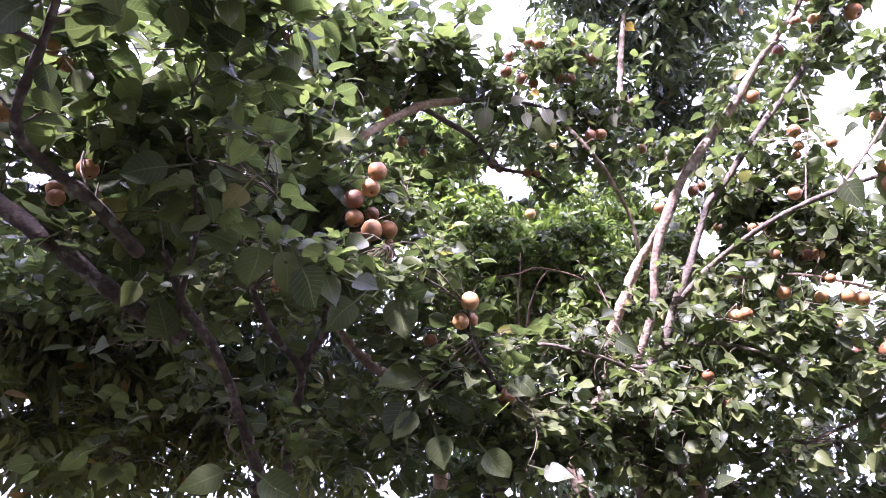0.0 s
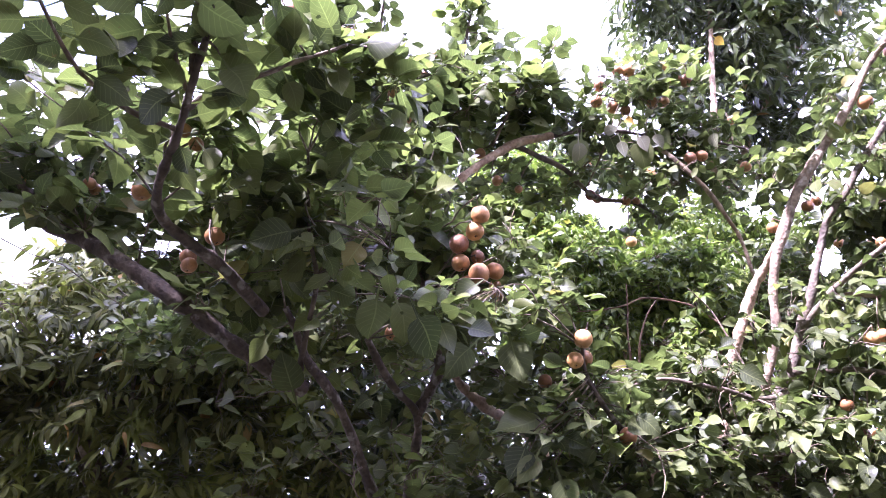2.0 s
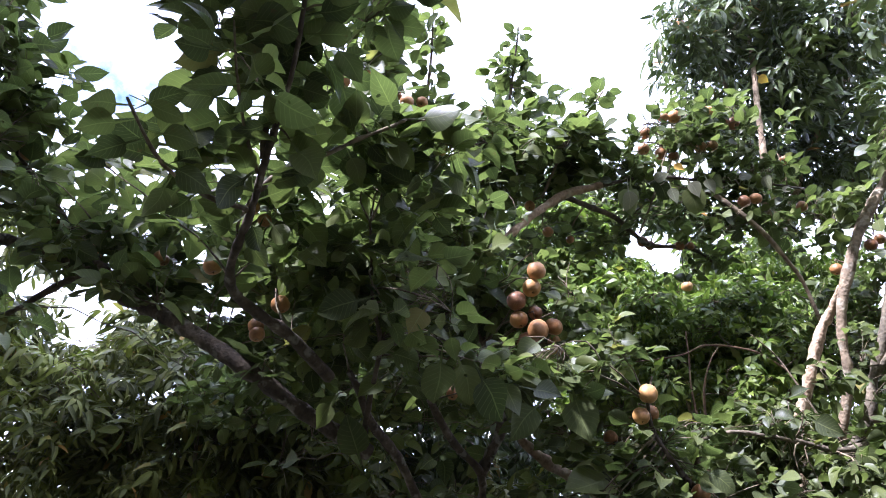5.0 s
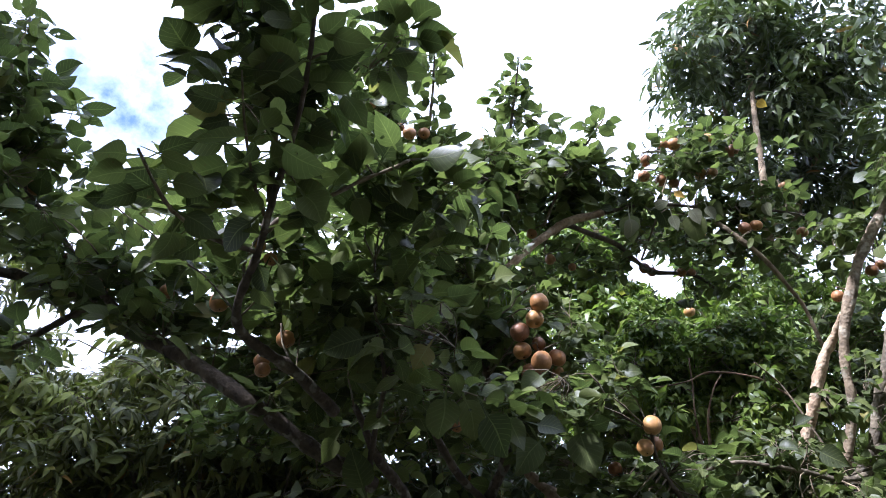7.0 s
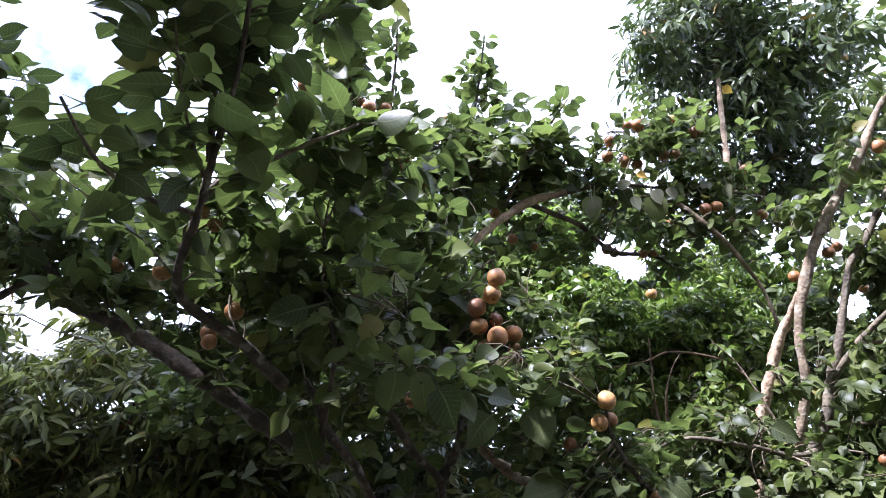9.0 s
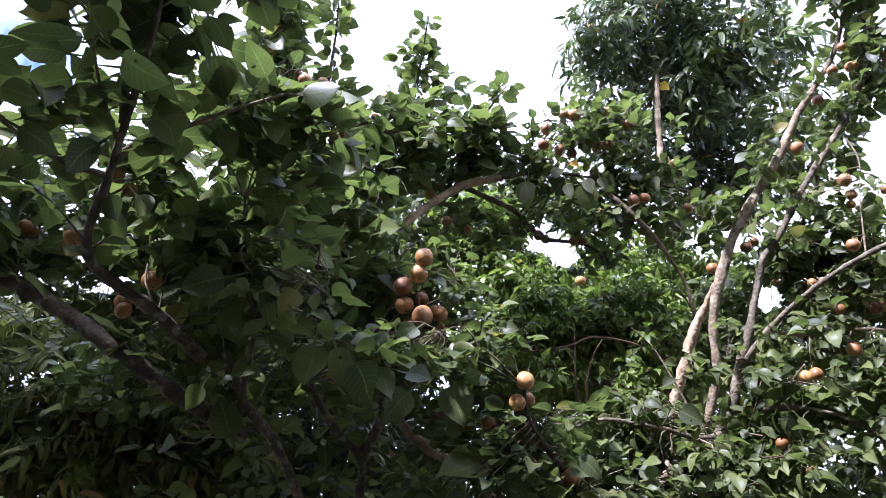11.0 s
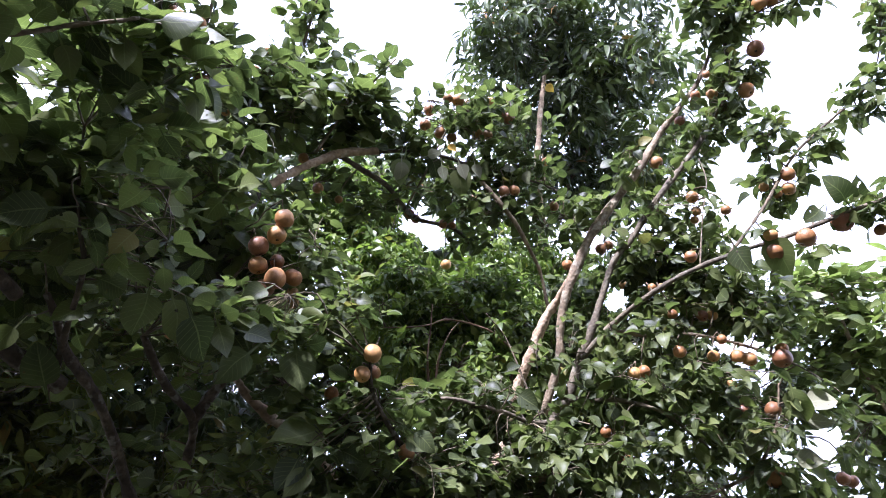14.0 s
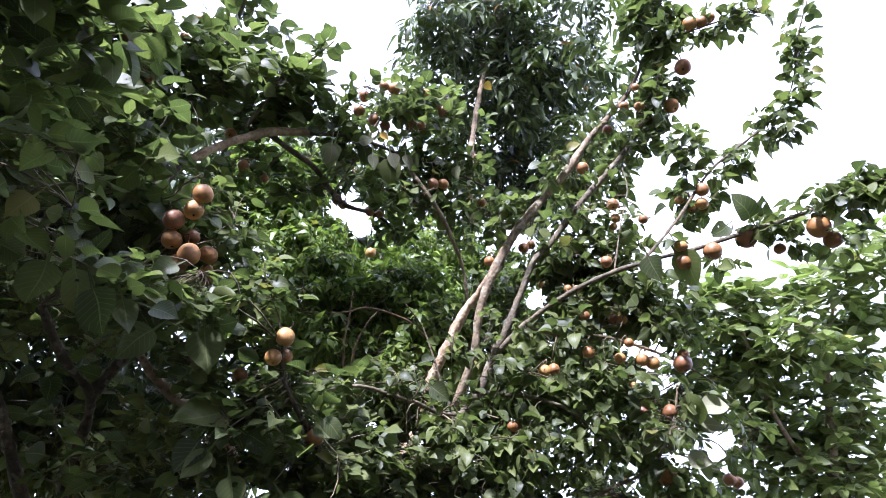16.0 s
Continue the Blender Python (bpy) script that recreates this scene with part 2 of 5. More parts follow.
def tube(line, sides=8, rough=0.0, seed=0):
    """Points and faces of a closed tube along a line of x, y, z, radius."""
    n = len(line)
    way = np.gradient(line[:, :3], axis=0)
    way /= np.linalg.norm(way, axis=1)[:, None] + 1e-9
    ref = np.array([0.31, 0.9, 0.29]) if abs(way[0] @ [0.31, 0.9, 0.29]) < 0.9 else np.array([1.0, 0, 0.1])
    u = np.cross(way, ref)
    u /= np.linalg.norm(u, axis=1)[:, None] + 1e-9
    v = np.cross(way, u)
    a = np.arange(sides) * 2 * math.pi / sides
    r = np.repeat(line[:, 3:4], sides, 1)
    if rough:
        lumps = np.random.default_rng(seed)
        r = r * (1 + rough * lumps.normal(size=r.shape)) * (1 + 1.2 * rough * lumps.normal(size=(n, 1)))
    verts = line[:, None, :3] + r[..., None] * (np.cos(a)[None, :, None] * u[:, None] + np.sin(a)[None, :, None] * v[:, None])
    verts = verts.reshape(-1, 3)
    k = np.arange(sides)
    nxt = (k + 1) % sides
    faces = [(i * sides + p, i * sides + q, (i + 1) * sides + q, (i + 1) * sides + p) for i in range(n - 1) for p, q in zip(k, nxt)]
    faces += [tuple(k[::-1].tolist()), tuple(((n - 1) * sides + k).tolist())]
    return verts, faces


class Plant:
    """A tree or bush: an Empty at its foot, its wood, and what grows on it."""

    def __init__(self, name, label, category, foot, bark, leaf):
        self.root = tagged(new(name), label, category)
        self.root.matrix_basis = pose(*foot)
        self.bark, self.leaf, self.wood, self.twigs, self.leaves, self.count = bark, leaf, [], [], [], 0

    def grow(self, name, points, label="", bark=None):
        line = smooth_line(points)
        self.count += 1
        thick = line[:, 3].max() > 0.012
        verts, faces = tube(line, 12 if thick else 7, 0.07 if thick else 0.1, self.count)
        part(name, link_mesh(name, verts, faces, bark or (self.bark if line[:, 3].max() > 0.009 else TWIG_BARK)), self.root, label)
        self.wood.append(line)

    def nearest(self):
        spots = np.vstack([w[:: 1] for w in self.wood])
        kd = KDTree(len(spots))
        for i, s in enumerate(spots):
            kd.insert(s[:3], i)
        kd.balance()
        return kd

    def twig(self, a, b, ra, rb, sag=0.08):
        """A thin crooked twig from a to b."""
        a, b = np.asarray(a, float), np.asarray(b, float)
        far = np.linalg.norm(b - a)
        s = np.linspace(0, 1, 5 if far < 0.25 else 8)[:, None]
        bow = rng.normal(size=3) * sag * far + (0, 0, sag * 0.6 * far)
        line = a + (b - a) * s + bow * (4 * s * (1 - s)) + rng.normal(size=(len(s), 3)) * 0.012 * far * (s * (1 - s) * 4)
        self.twigs.append(np.hstack([line, ra + (rb - ra) * s]))


def limb(plant, name, points, bark=None):
    plant.grow(name, points, bark=bark)


def blade(length, width, petiole, fold, curl, outline, ripple=0.0, rows=7, wave=0.0, twist=0.0, stalked=True):
    """One leaf along +y from the origin, its upper face to +z: points, faces and uvs. The stalk and blade are one piece."""
    s = np.interp(np.linspace(0, 1, rows + 1), (0, 0.15, 0.3, 0.85, 1), (0, 0.07, 0.2, 0.89, 1))
    half = np.interp(s, *outline) * width / 2
    verts, uvs = [], []
    st = 0.011
    if stalked:
        verts, uvs = [(-st, 0, 0), (0, 0, st), (st, 0, 0)], [(0.5, 0)] * 3
    for k, (t, h) in enumerate(zip(s, half)):
        y = petiole + t * length * (1 - 0.12 * curl * t)
        z = -0.1 * petiole - curl * length * t * t * 0.45
        lift = fold * h + ripple * length * math.sin(k * 2.4)
        drift = wave * length * math.sin(t * 5.0)
        c, w = math.cos(twist * t), math.sin(twist * t)
        for x, up in ((-h, lift), (0.0, 0.0), (h, lift - ripple * length * math.cos(k * 1.9))):
            verts.append((x * c - up * w + drift, y, z + x * w + up * c))
        uvs += [(0.0 if h > 1e-6 else 0.5, t), (0.5, t), (1.0 if h > 1e-6 else 0.5, t)]
    faces = [(0, 1, 4, 3), (1, 2, 5, 4)] if stalked else []
    for k in range(rows):
        o = (3 if stalked else 0) + 3 * k
        faces += [(o, o + 1, o + 4, o + 3), (o + 1, o + 2, o + 5, o + 4)]
    return np.array(verts), faces, np.array(uvs)


HEART = ((0, 0.04, 0.12, 0.25, 0.4, 0.55, 0.7, 0.82, 0.91, 1), (0.1, 0.5, 0.85, 1.0, 0.98, 0.85, 0.6, 0.34, 0.13, 0.0))
ROUND = ((0, 0.04, 0.12, 0.25, 0.4, 0.55, 0.7, 0.85, 0.94, 1), (0.1, 0.45, 0.76, 0.95, 1.0, 0.97, 0.84, 0.54, 0.24, 0.0))
LANCE = ((0, 0.15, 0.4, 0.65, 0.85, 1), (0.08, 0.62, 1.0, 0.86, 0.42, 0.0))
OVATE = ((0, 0.1, 0.3, 0.55, 0.8, 1), (0.08, 0.7, 1.0, 0.86, 0.42, 0.0))


def compound(pairs, length, width, spread, droop, rows=4, hang=(20, 70)):
    """A feathered leaf: a stalk with pairs of hanging leaflets."""
    verts, faces, uvs, n = [], [], [], 0
    stem = length * (pairs * 0.42)
    line = np.array([(0, stem * t, -droop * stem * t * t, 0.0016) for t in np.linspace(0, 1, 3)])
    tv, tf = tube(line, 3)
    verts.append(tv)
    faces += tf
    uvs.append(np.full((len(tv), 2), (0.5, 0.5)))
    n += len(tv)
    for k in range(pairs * 2 + 1):
        t = min(1.0, (k // 2 + 1) / (pairs + 0.2))
        side = 0 if k == pairs * 2 else (-1 if k % 2 else 1)
        size = length * rng.uniform(0.8, 1.1)
        v, f, uv = blade(size, width * rng.uniform(0.85, 1.1), 0.05 * length, 0.3, rng.uniform(0.7, 1.7), LANCE, 0.01, rows, stalked=False)
        turn = Euler((radians(-rng.uniform(*hang)), radians(rng.uniform(-25, 25)), -side * radians(rng.uniform(spread - 15, spread + 15)))).to_matrix()
        v = v @ np.array(turn).T + (0, stem * t, -droop * stem * t * t)
        verts.append(v)
        faces += [tuple(i + n for i in q) for q in f]
        uvs.append(uv)
        n += len(v)
    return np.vstack(verts), faces, np.vstack(uvs)


KINDS = {
    "pear": [blade(1.0, rng.uniform(0.62, 0.86), rng.uniform(0.35, 0.6), rng.uniform(0.0, 0.6), rng.uniform(-0.3, 1.0), HEART if k % 2 else ROUND, rng.uniform(0, 0.035), 7, rng.uniform(-0.06, 0.06), rng.uniform(-0.8, 0.8)) for k in range(18)],
    "round_pear": [blade(1.0, rng.uniform(0.55, 0.84), rng.uniform(0.3, 0.5), rng.uniform(0.0, 0.9), rng.uniform(-0.2, 1.4), HEART if k % 3 == 0 else ROUND, rng.uniform(0, 0.04), 6, rng.uniform(-0.06, 0.06), rng.uniform(-0.9, 0.9)) for k in range(16)],
    "longan": [compound(int(rng.integers(3, 5)), 1.0, rng.uniform(0.24, 0.31), 48, rng.uniform(0.15, 0.6), 4, (-15, 45)) for _ in range(8)],
    "broad_longan": [compound(3, 1.0, rng.uniform(0.3, 0.4), 50, rng.uniform(0.2, 0.6), 2, (5, 60)) for _ in range(5)],
    "bush": [compound(2, 1.0, rng.uniform(0.42, 0.55), 60, rng.uniform(0.0, 0.25), 2, (-15, 30)) for _ in range(4)],
    "bright": [blade(1.0, rng.uniform(0.42, 0.58), 0.25, rng.uniform(0.1, 0.4), rng.uniform(0.2, 0.9), OVATE, 0.012, 6) for _ in range(5)],
}
# kind: leaf length, spread of length, leaves to a spur, share of the leaf's square that covers
HABIT = {
    "pear": (0.075, 0.33, 6, 0.36),
    "round_pear": (0.076, 0.4, 6, 0.4),
    "longan": (0.105, 0.25, 4, 0.85),
    "broad_longan": (0.12, 0.25, 4, 0.8),
    "bush": (0.054, 0.25, 4, 0.75),
    "bright": (0.12, 0.22, 6, 0.26),
}

# how far the leaves of each kind droop, from and to
DROOP = {"pear": (-0.7, 0.35), "round_pear": (-0.95, 0.2), "longan": (-0.65, 0.25), "broad_longan": (-1.1, 0.05), "bush": (-0.45, 0.35), "bright": (-0.6, 0.35)}


def set_leaf(plant, at, way, up, size):
    """Puts one leaf at a point, growing along way, its upper face towards up."""
    way = way / (np.linalg.norm(way) + 1e-9)
    up = up - (up @ way) * way
    up = up / (np.linalg.norm(up) + 1e-9)
    turn = np.stack([np.cross(way, up), way, up], 1) * size
    plant.leaves.append((int(rng.integers(len(KINDS[plant.leaf]))), turn, np.asarray(at, float)))


# No leaf grows between the camera's spot and a listed point: pears, limbs, leaves and sky gaps stay in view.
VIEWPOINT = np.array((0.0, -0.05, 1.65))
KEPT_IN_VIEW = []


def blocks_view(q, room=0.045):
    if not KEPT_IN_VIEW:
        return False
    f = np.array(KEPT_IN_VIEW)
    way = f[:, :3] - VIEWPOINT
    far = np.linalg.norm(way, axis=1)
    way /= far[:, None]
    along = ((q - VIEWPOINT) * way).sum(1)
    off = np.linalg.norm(q - VIEWPOINT - along[:, None] * way, axis=1)
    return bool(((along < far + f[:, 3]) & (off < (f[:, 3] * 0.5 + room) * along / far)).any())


def mass(plant, centre, size, layers=1.0, grown=1.0):
    """Fills an egg-shaped stretch of the crown with leafy spurs, clumped and gappy, each on a twig from the nearest wood."""
    centre, size = np.array(centre), np.array(size)
    length, vary, per, cover = HABIT[plant.leaf]
    length *= grown
    want = layers * 3.0 * math.pi * size[0] * size[2] / (cover * length * length)
    spurs, tries = [], 0
    while len(spurs) * per < want and tries < 12000:
        tries += 1
        p = rng.normal(size=3)
        p = p / np.linalg.norm(p) * rng.uniform(0.0, 1.0) ** 0.45
        q = centre + p * size
        # Skip spurs that would hide a listed point from the camera.
        if blocks_view(q, -0.01):
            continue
        gappy = 0.45 if plant.leaf == "bush" else 0.0
        if noise.noise(Vector(q) * 5.5) + 0.35 * noise.noise(Vector(q) * 14) > rng.uniform(-0.45, 0.15) - gappy:
            spurs.append((q, p))
    if not spurs:
        return
    hubs = [spurs[int(k)][0] for k in rng.integers(len(spurs), size=max(1, len(spurs) // 11))]
    wood = np.vstack([w[:, :3] for w in plant.wood])
    hubs.sort(key=lambda h: float(((wood - h) ** 2).sum(1).min()))
    for h in hubs:
        near = ((wood - h) ** 2).sum(1)
        if blocks_view((wood[near.argmin()] + h) / 2, 0.0) and near.min() > 0.01:
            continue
        plant.twig(wood[near.argmin()], h, 0.0038, 0.002, 0.12)
        wood = np.vstack([wood, plant.twigs[-1][2:, :3]])
    hub = np.array(hubs)
    for q, p in spurs:
        near = hub[np.argmin(((hub - q) ** 2).sum(1))]
        before = len(plant.leaves)
        spur_leaves(plant, q, p, per, length, vary)
        if len(plant.leaves) > before and ((near - q) ** 2).sum() > 1e-6 and not blocks_view((near + q) / 2, 0.0):
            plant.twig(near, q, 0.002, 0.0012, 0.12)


def spur_leaves(plant, q, p, per, length, vary):
    out = p / (np.linalg.norm(p) + 1e-6) * 0.6 + (0.0, -0.3, 0.2)
    first = rng.uniform(0, 6.28)
    for k in range(max(2, int(rng.normal(per, 1.3)))):
        a = first + k * 2.4 + rng.normal() * 0.25
        flat = np.array((math.cos(a), math.sin(a), 0.0))
        way = flat * 0.9 + out * 0.45 + (0, 0, rng.uniform(*DROOP[plant.leaf])) + rng.normal(size=3) * 0.15
        up = np.array((0, 0, 0.9)) + flat * rng.uniform(-0.2, 0.4) + out * rng.uniform(-0.1, 1.1) + rng.normal(size=3) * 0.65
        long = length * min(1.45, max(0.4, 1 + vary * rng.normal()))
        if not blocks_view(q + way / np.linalg.norm(way) * long * 0.9, 0.2 * long):
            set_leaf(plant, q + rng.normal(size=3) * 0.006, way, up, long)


def hero_leaf(plant, base, tip):
    """A large leaf whose blade hangs from base to tip, its upper face turned and its tip leant towards the camera."""
    base, tip = np.array(base), np.array(tip)
    tip += (VIEWPOINT - tip) / np.linalg.norm(VIEWPOINT - tip) * 0.32 * np.linalg.norm(tip - base)
    size = np.linalg.norm(tip - base)
    way = (tip - base) / size
    side = VIEWPOINT - base
    set_leaf(plant, base - way * size * 0.45, way, side / np.linalg.norm(side) + (0, 0, 0.38) + rng.normal(size=3) * 0.15, size * 1.04)
    at, _, _ = plant.nearest().find(base)
    plant.twig(at, base - way * size * 0.45, 0.004, 0.0018, 0.08)


def plate_leaves(plant, line, step, size, first=0.0, last=1.0, loose=0.33):
    """Broad leaves in turn along a young shoot, their undersides turned to the camera below."""
    steps = np.r_[0, np.cumsum(np.linalg.norm(np.diff(line[:, :3], axis=0), axis=1))]
    for k, at in enumerate(np.arange(first * steps[-1], last * steps[-1], step)):
        p = np.array([np.interp(at, steps, line[:, c]) for c in range(3)])
        q = np.array([np.interp(at + 0.02, steps, line[:, c]) for c in range(3)])
        along = (p - q) / (np.linalg.norm(p - q) + 1e-9)
        away = p - VIEWPOINT
        face = away / np.linalg.norm(away) + (0, 0, 0.25) + rng.normal(size=3) * loose
        face /= np.linalg.norm(face)
        side = np.cross(along, face) * (1 if k % 2 else -1)
        way = side * rng.uniform(0.5, 1.1) + along * rng.uniform(-0.4, 0.9) + (0, 0, rng.uniform(-0.45, 0.25)) + rng.normal(size=3) * 0.2
        way -= (way @ face) * face
        set_leaf(plant, p + face * 0.012, way, face, size * rng.uniform(0.72, 1.2))


def pale_or_yellow_leaf(plant, base, tip, material):
    """One pale or yellow leaf that hangs from base to tip before the green ones."""
    plain = KINDS["pear"][int(rng.integers(len(KINDS["pear"])))]
    base, tip = np.array(base), np.array(tip)
    size = np.linalg.norm(tip - base)
    way = (tip - base) / size
    side = VIEWPOINT - base
    up = side / np.linalg.norm(side) + rng.normal(size=3) * 0.2 + (0, 0, 0.3)
    up -= (up @ way) * way
    up /= np.linalg.norm(up)
    m = Matrix((np.stack([np.cross(way, up), way, up], 1) * size * 1.05).tolist()).to_4x4()
    start = base - way * size * 0.45
    m.translation = start
    part("leaf", link_mesh("leaf", plain[0], plain[1], material, plain[2]), plant.root, m=m, label="pale or yellow leaf")
    at, _, _ = plant.nearest().find(start)
    plant.twig(at, start, 0.004, 0.0018, 0.08)


def finish(plant, material, twig_material, name, label, singles=300):
    """Turns what has grown into meshes: the leaves that hang foremost as parts of their own, the rest as one mass."""
    verts, faces, n = [], [], 0
    for line in plant.twigs:
        v, f = tube(line, 3)
        verts.append(v)
        faces += [tuple(i + n for i in q) for q in f]
        n += len(v)
    if verts:
        part("fine_wood", link_mesh("fine_wood", np.vstack(verts), faces, twig_material), plant.root, "thin crooked brown twigs", "stuff")
    shapes = KINDS[plant.leaf]
    shared = [link_mesh(name, v, f, material, uv) for v, f, uv in shapes]
    order = sorted(range(len(plant.leaves)), key=lambda i: float((plant.leaves[i][2][:2] ** 2).sum()))
    for i in order[:singles]:
        k, turn, at = plant.leaves[i]
        m = Matrix(turn.tolist()).to_4x4()
        m.translation = at
        part(name, shared[k], plant.root, m=m)
    verts, faces, uvs, n = [], [], [], 0
    for i in order[singles:]:
        k, turn, at = plant.leaves[i]
        v, f, uv = shapes[k]
        verts.append(v @ turn.T + at)
        faces += [tuple(j + n for j in q) for q in f]
        uvs.append(uv)
        n += len(v)
    if verts:
        part("foliage", link_mesh("foliage", np.vstack(verts), faces, material, np.vstack(uvs)), plant.root, label, "stuff")


def pear_shape(seed):
    """A round russet pear of diameter 1, stalk end up: dimpled at the stalk, sunken at the eye."""
    shape = np.random.default_rng(seed)
    rings, sides = 14, 18
    tall, lean = shape.uniform(0.86, 1.02), shape.normal(size=2) * 0.04
    verts, faces = [], []
    for i in range(rings + 1):
        a = math.pi * i / rings
        r, z = 0.5 * math.sin(a) ** 0.92 if 0 < i < rings else 0.0, -0.5 * tall * math.cos(a)
        z += 0.13 * math.exp(-((r / 0.115) ** 2)) if i < rings / 2 else -0.08 * math.exp(-((r / 0.12) ** 2))
        r *= 1 - 0.06 * (z + 0.2)
        for k in range(sides):
            b = 2 * math.pi * k / sides
            w = 1 + 0.02 * math.sin(3 * b + seed) + 0.015 * math.sin(5 * b + 2 * seed)
            verts.append((r * w * math.cos(b) + lean[0] * z, r * w * math.sin(b) + lean[1] * z, z))
    for i in range(rings):
        for k in range(sides):
            faces.append((i * sides + k, i * sides + (k + 1) % sides, (i + 1) * sides + (k + 1) % sides, (i + 1) * sides + k))
    return verts, faces, tall


def eye_shape(tall):
    """The dry calyx in the eye: a shallow ragged cup of five lobes."""
    verts, faces = [(0, 0, -0.5 * tall + 0.125)], []
    for k in range(10):
        b = 2 * math.pi * k / 10
        r = 0.09 if k % 2 else 0.06
        verts.append((r * math.cos(b), r * math.sin(b), -0.5 * tall + (0.055 if k % 2 else 0.09)))
    for k in range(10):
        faces.append((0, 1 + (k + 1) % 10, 1 + k))
    return verts, faces


PEARS = []
for seed in range(5):
    v, f, tall = pear_shape(seed)
    body = link_mesh("pear", v, f, PEAR_SKIN)
    stalk_line = np.array([(0.02 * math.sin(3 * s + seed), 0.03 * s * s, 0.5 * tall - 0.09 + 0.55 * s, 0.022 + 0.012 * abs(s - 0.5)) for s in np.linspace(0, 1, 5)])
    sv, sf = tube(stalk_line, 6)
    ev, ef = eye_shape(tall)
    PEARS.append((body, link_mesh("stalk", sv, sf, STALK), link_mesh("calyx", ev, ef, CALYX, smooth=False), stalk_line[-1, :3]))


def pear(plant, x, y, z, d):
    """One pear hanging by its stalk from a short spur of the plant."""
    body, stalk, calyx, tip = PEARS[int(rng.integers(len(PEARS)))]
    m = pose(x, y, z, rng.uniform(-42, 22), rng.uniform(-28, 28), rng.uniform(-40, 40)) @ Matrix.Diagonal((d, d, d, 1))
    ob = new("pear", body)
    ob.matrix_basis = m
    tagged(ob, "ripe round russet-brown pear hanging from a leafy spur", "pear", "pears on the trees")
    for name, me in (("stalk", stalk), ("calyx", calyx)):
        p = new(name, me)
        p.parent = ob
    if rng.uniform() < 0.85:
        KEPT_IN_VIEW.append((x, y, z, d))
    top = m @ Vector(tip)
    at, _, far = plant.nearest().find(top)
    plant.twig(at, top, 0.005, 0.003, 0.06 if far > 0.05 else 0.0)


# ---- ground ----
n, reach = 60, 600.0
side = [math.copysign(abs(s) ** 3, s) * reach for s in np.linspace(-1, 1, n)]
gv = [(x, y, 0.05 * noise.noise(Vector((x, y, 0)) * 0.4)) for y in side for x in side]
gf = [(j * n + i, j * n + i + 1, (j + 1) * n + i + 1, (j + 1) * n + i) for j in range(n - 1) for i in range(n - 1)]
tagged(new("ground", link_mesh("ground", gv, gf, EARTH)), "grassy brown earth of an orchard", "ground", kind="structure")

# Unseen plain walls, added behind and beside the camera to block sky and sun.
WALL = bark_material("unseen_wall_grey", (0.1, 0.095, 0.085), (0.15, 0.14, 0.125), (0.2, 0.19, 0.17), 0.1)
for name, at, size in (("wall_south", (-0.17, -1.7, 3.78), (6.92, 0.24, 7.85)), ("wall_west", (-3.55, 0.22, 4.05), (0.16, 3.6, 8.5)), ("wall_east", (3.2, 0.08, 2.4), (0.16, 3.32, 5.2))):
    wall = bmesh.new()
    bmesh.ops.create_cube(wall, size=1.0, matrix=pose(*at) @ Matrix.Diagonal((*size, 1)))
    wall_mesh = bpy.data.meshes.new(name)
    wall.to_mesh(wall_mesh)
    wall.free()
    wall_mesh.materials.append(WALL)
    tagged(new(name, wall_mesh), "unseen grey wall, added to block light", "wall", kind="structure")

# ---- trees: wood ----
near_pear_tree = Plant("pear_tree", "old pear tree with heart-shaped dark leaves and russet pears", "tree", (-0.1, 2.85, 0), PEAR_BARK, "pear")
far_pear_tree = Plant("pear_tree", "leaning pear tree with pale bark and long upright limbs", "tree", (1.0, 3.1, 0), PALE_BARK, "round_pear")
longan_tree = Plant("longan_tree", "tall dark longan tree with drooping feathered leaves", "tree", (1.6, 5.3, 0), LONGAN_BARK, "longan")
shade_tree = Plant("longan_tree", "low shaded longan tree with narrow glossy leaves", "tree", (-2.2, 3.7, 0), BROWN_BARK, "longan")
bush = Plant("bush", "bright green leafy bush with thin brown stems", "bush", (0.5, 4.2, 0), TWIG_BARK, "bush")
bright_tree = Plant("young_tree", "young light-green broadleaf tree behind the pears", "tree", (3.95, 4.5, 0), LONGAN_BARK, "bright")
back_tree = Plant("longan_tree", "dark longan tree standing behind the pear trees", "tree", (-1.0, 5.6, 0), LONGAN_BARK, "broad_longan")
limb(near_pear_tree, "limb", [(-0.839, 1.818, 2.308, 0.009), (-0.821, 1.866, 2.258, 0.012), (-0.799, 1.943, 2.167, 0.014), (-0.742, 2.048, 2.078, 0.015), (-0.722, 2.208, 1.974, 0.016), (-0.685, 2.339, 1.819, 0.019), (-0.637, 2.556, 1.6, 0.025)])
limb(near_pear_tree, "limb", [(-2.557, 1.624, 3.024, 0.016), (-2.283, 1.633, 2.912, 0.019), (-2.04, 1.666, 2.845, 0.021), (-1.851, 1.707, 2.746, 0.023), (-1.638, 1.714, 2.612, 0.026), (-1.45, 1.693, 2.516, 0.026), (-1.304, 1.719, 2.424, 0.028), (-1.149, 1.756, 2.317, 0.027), (-0.976, 1.87, 2.185, 0.027), (-0.85, 2.062, 2.104, 0.026)])
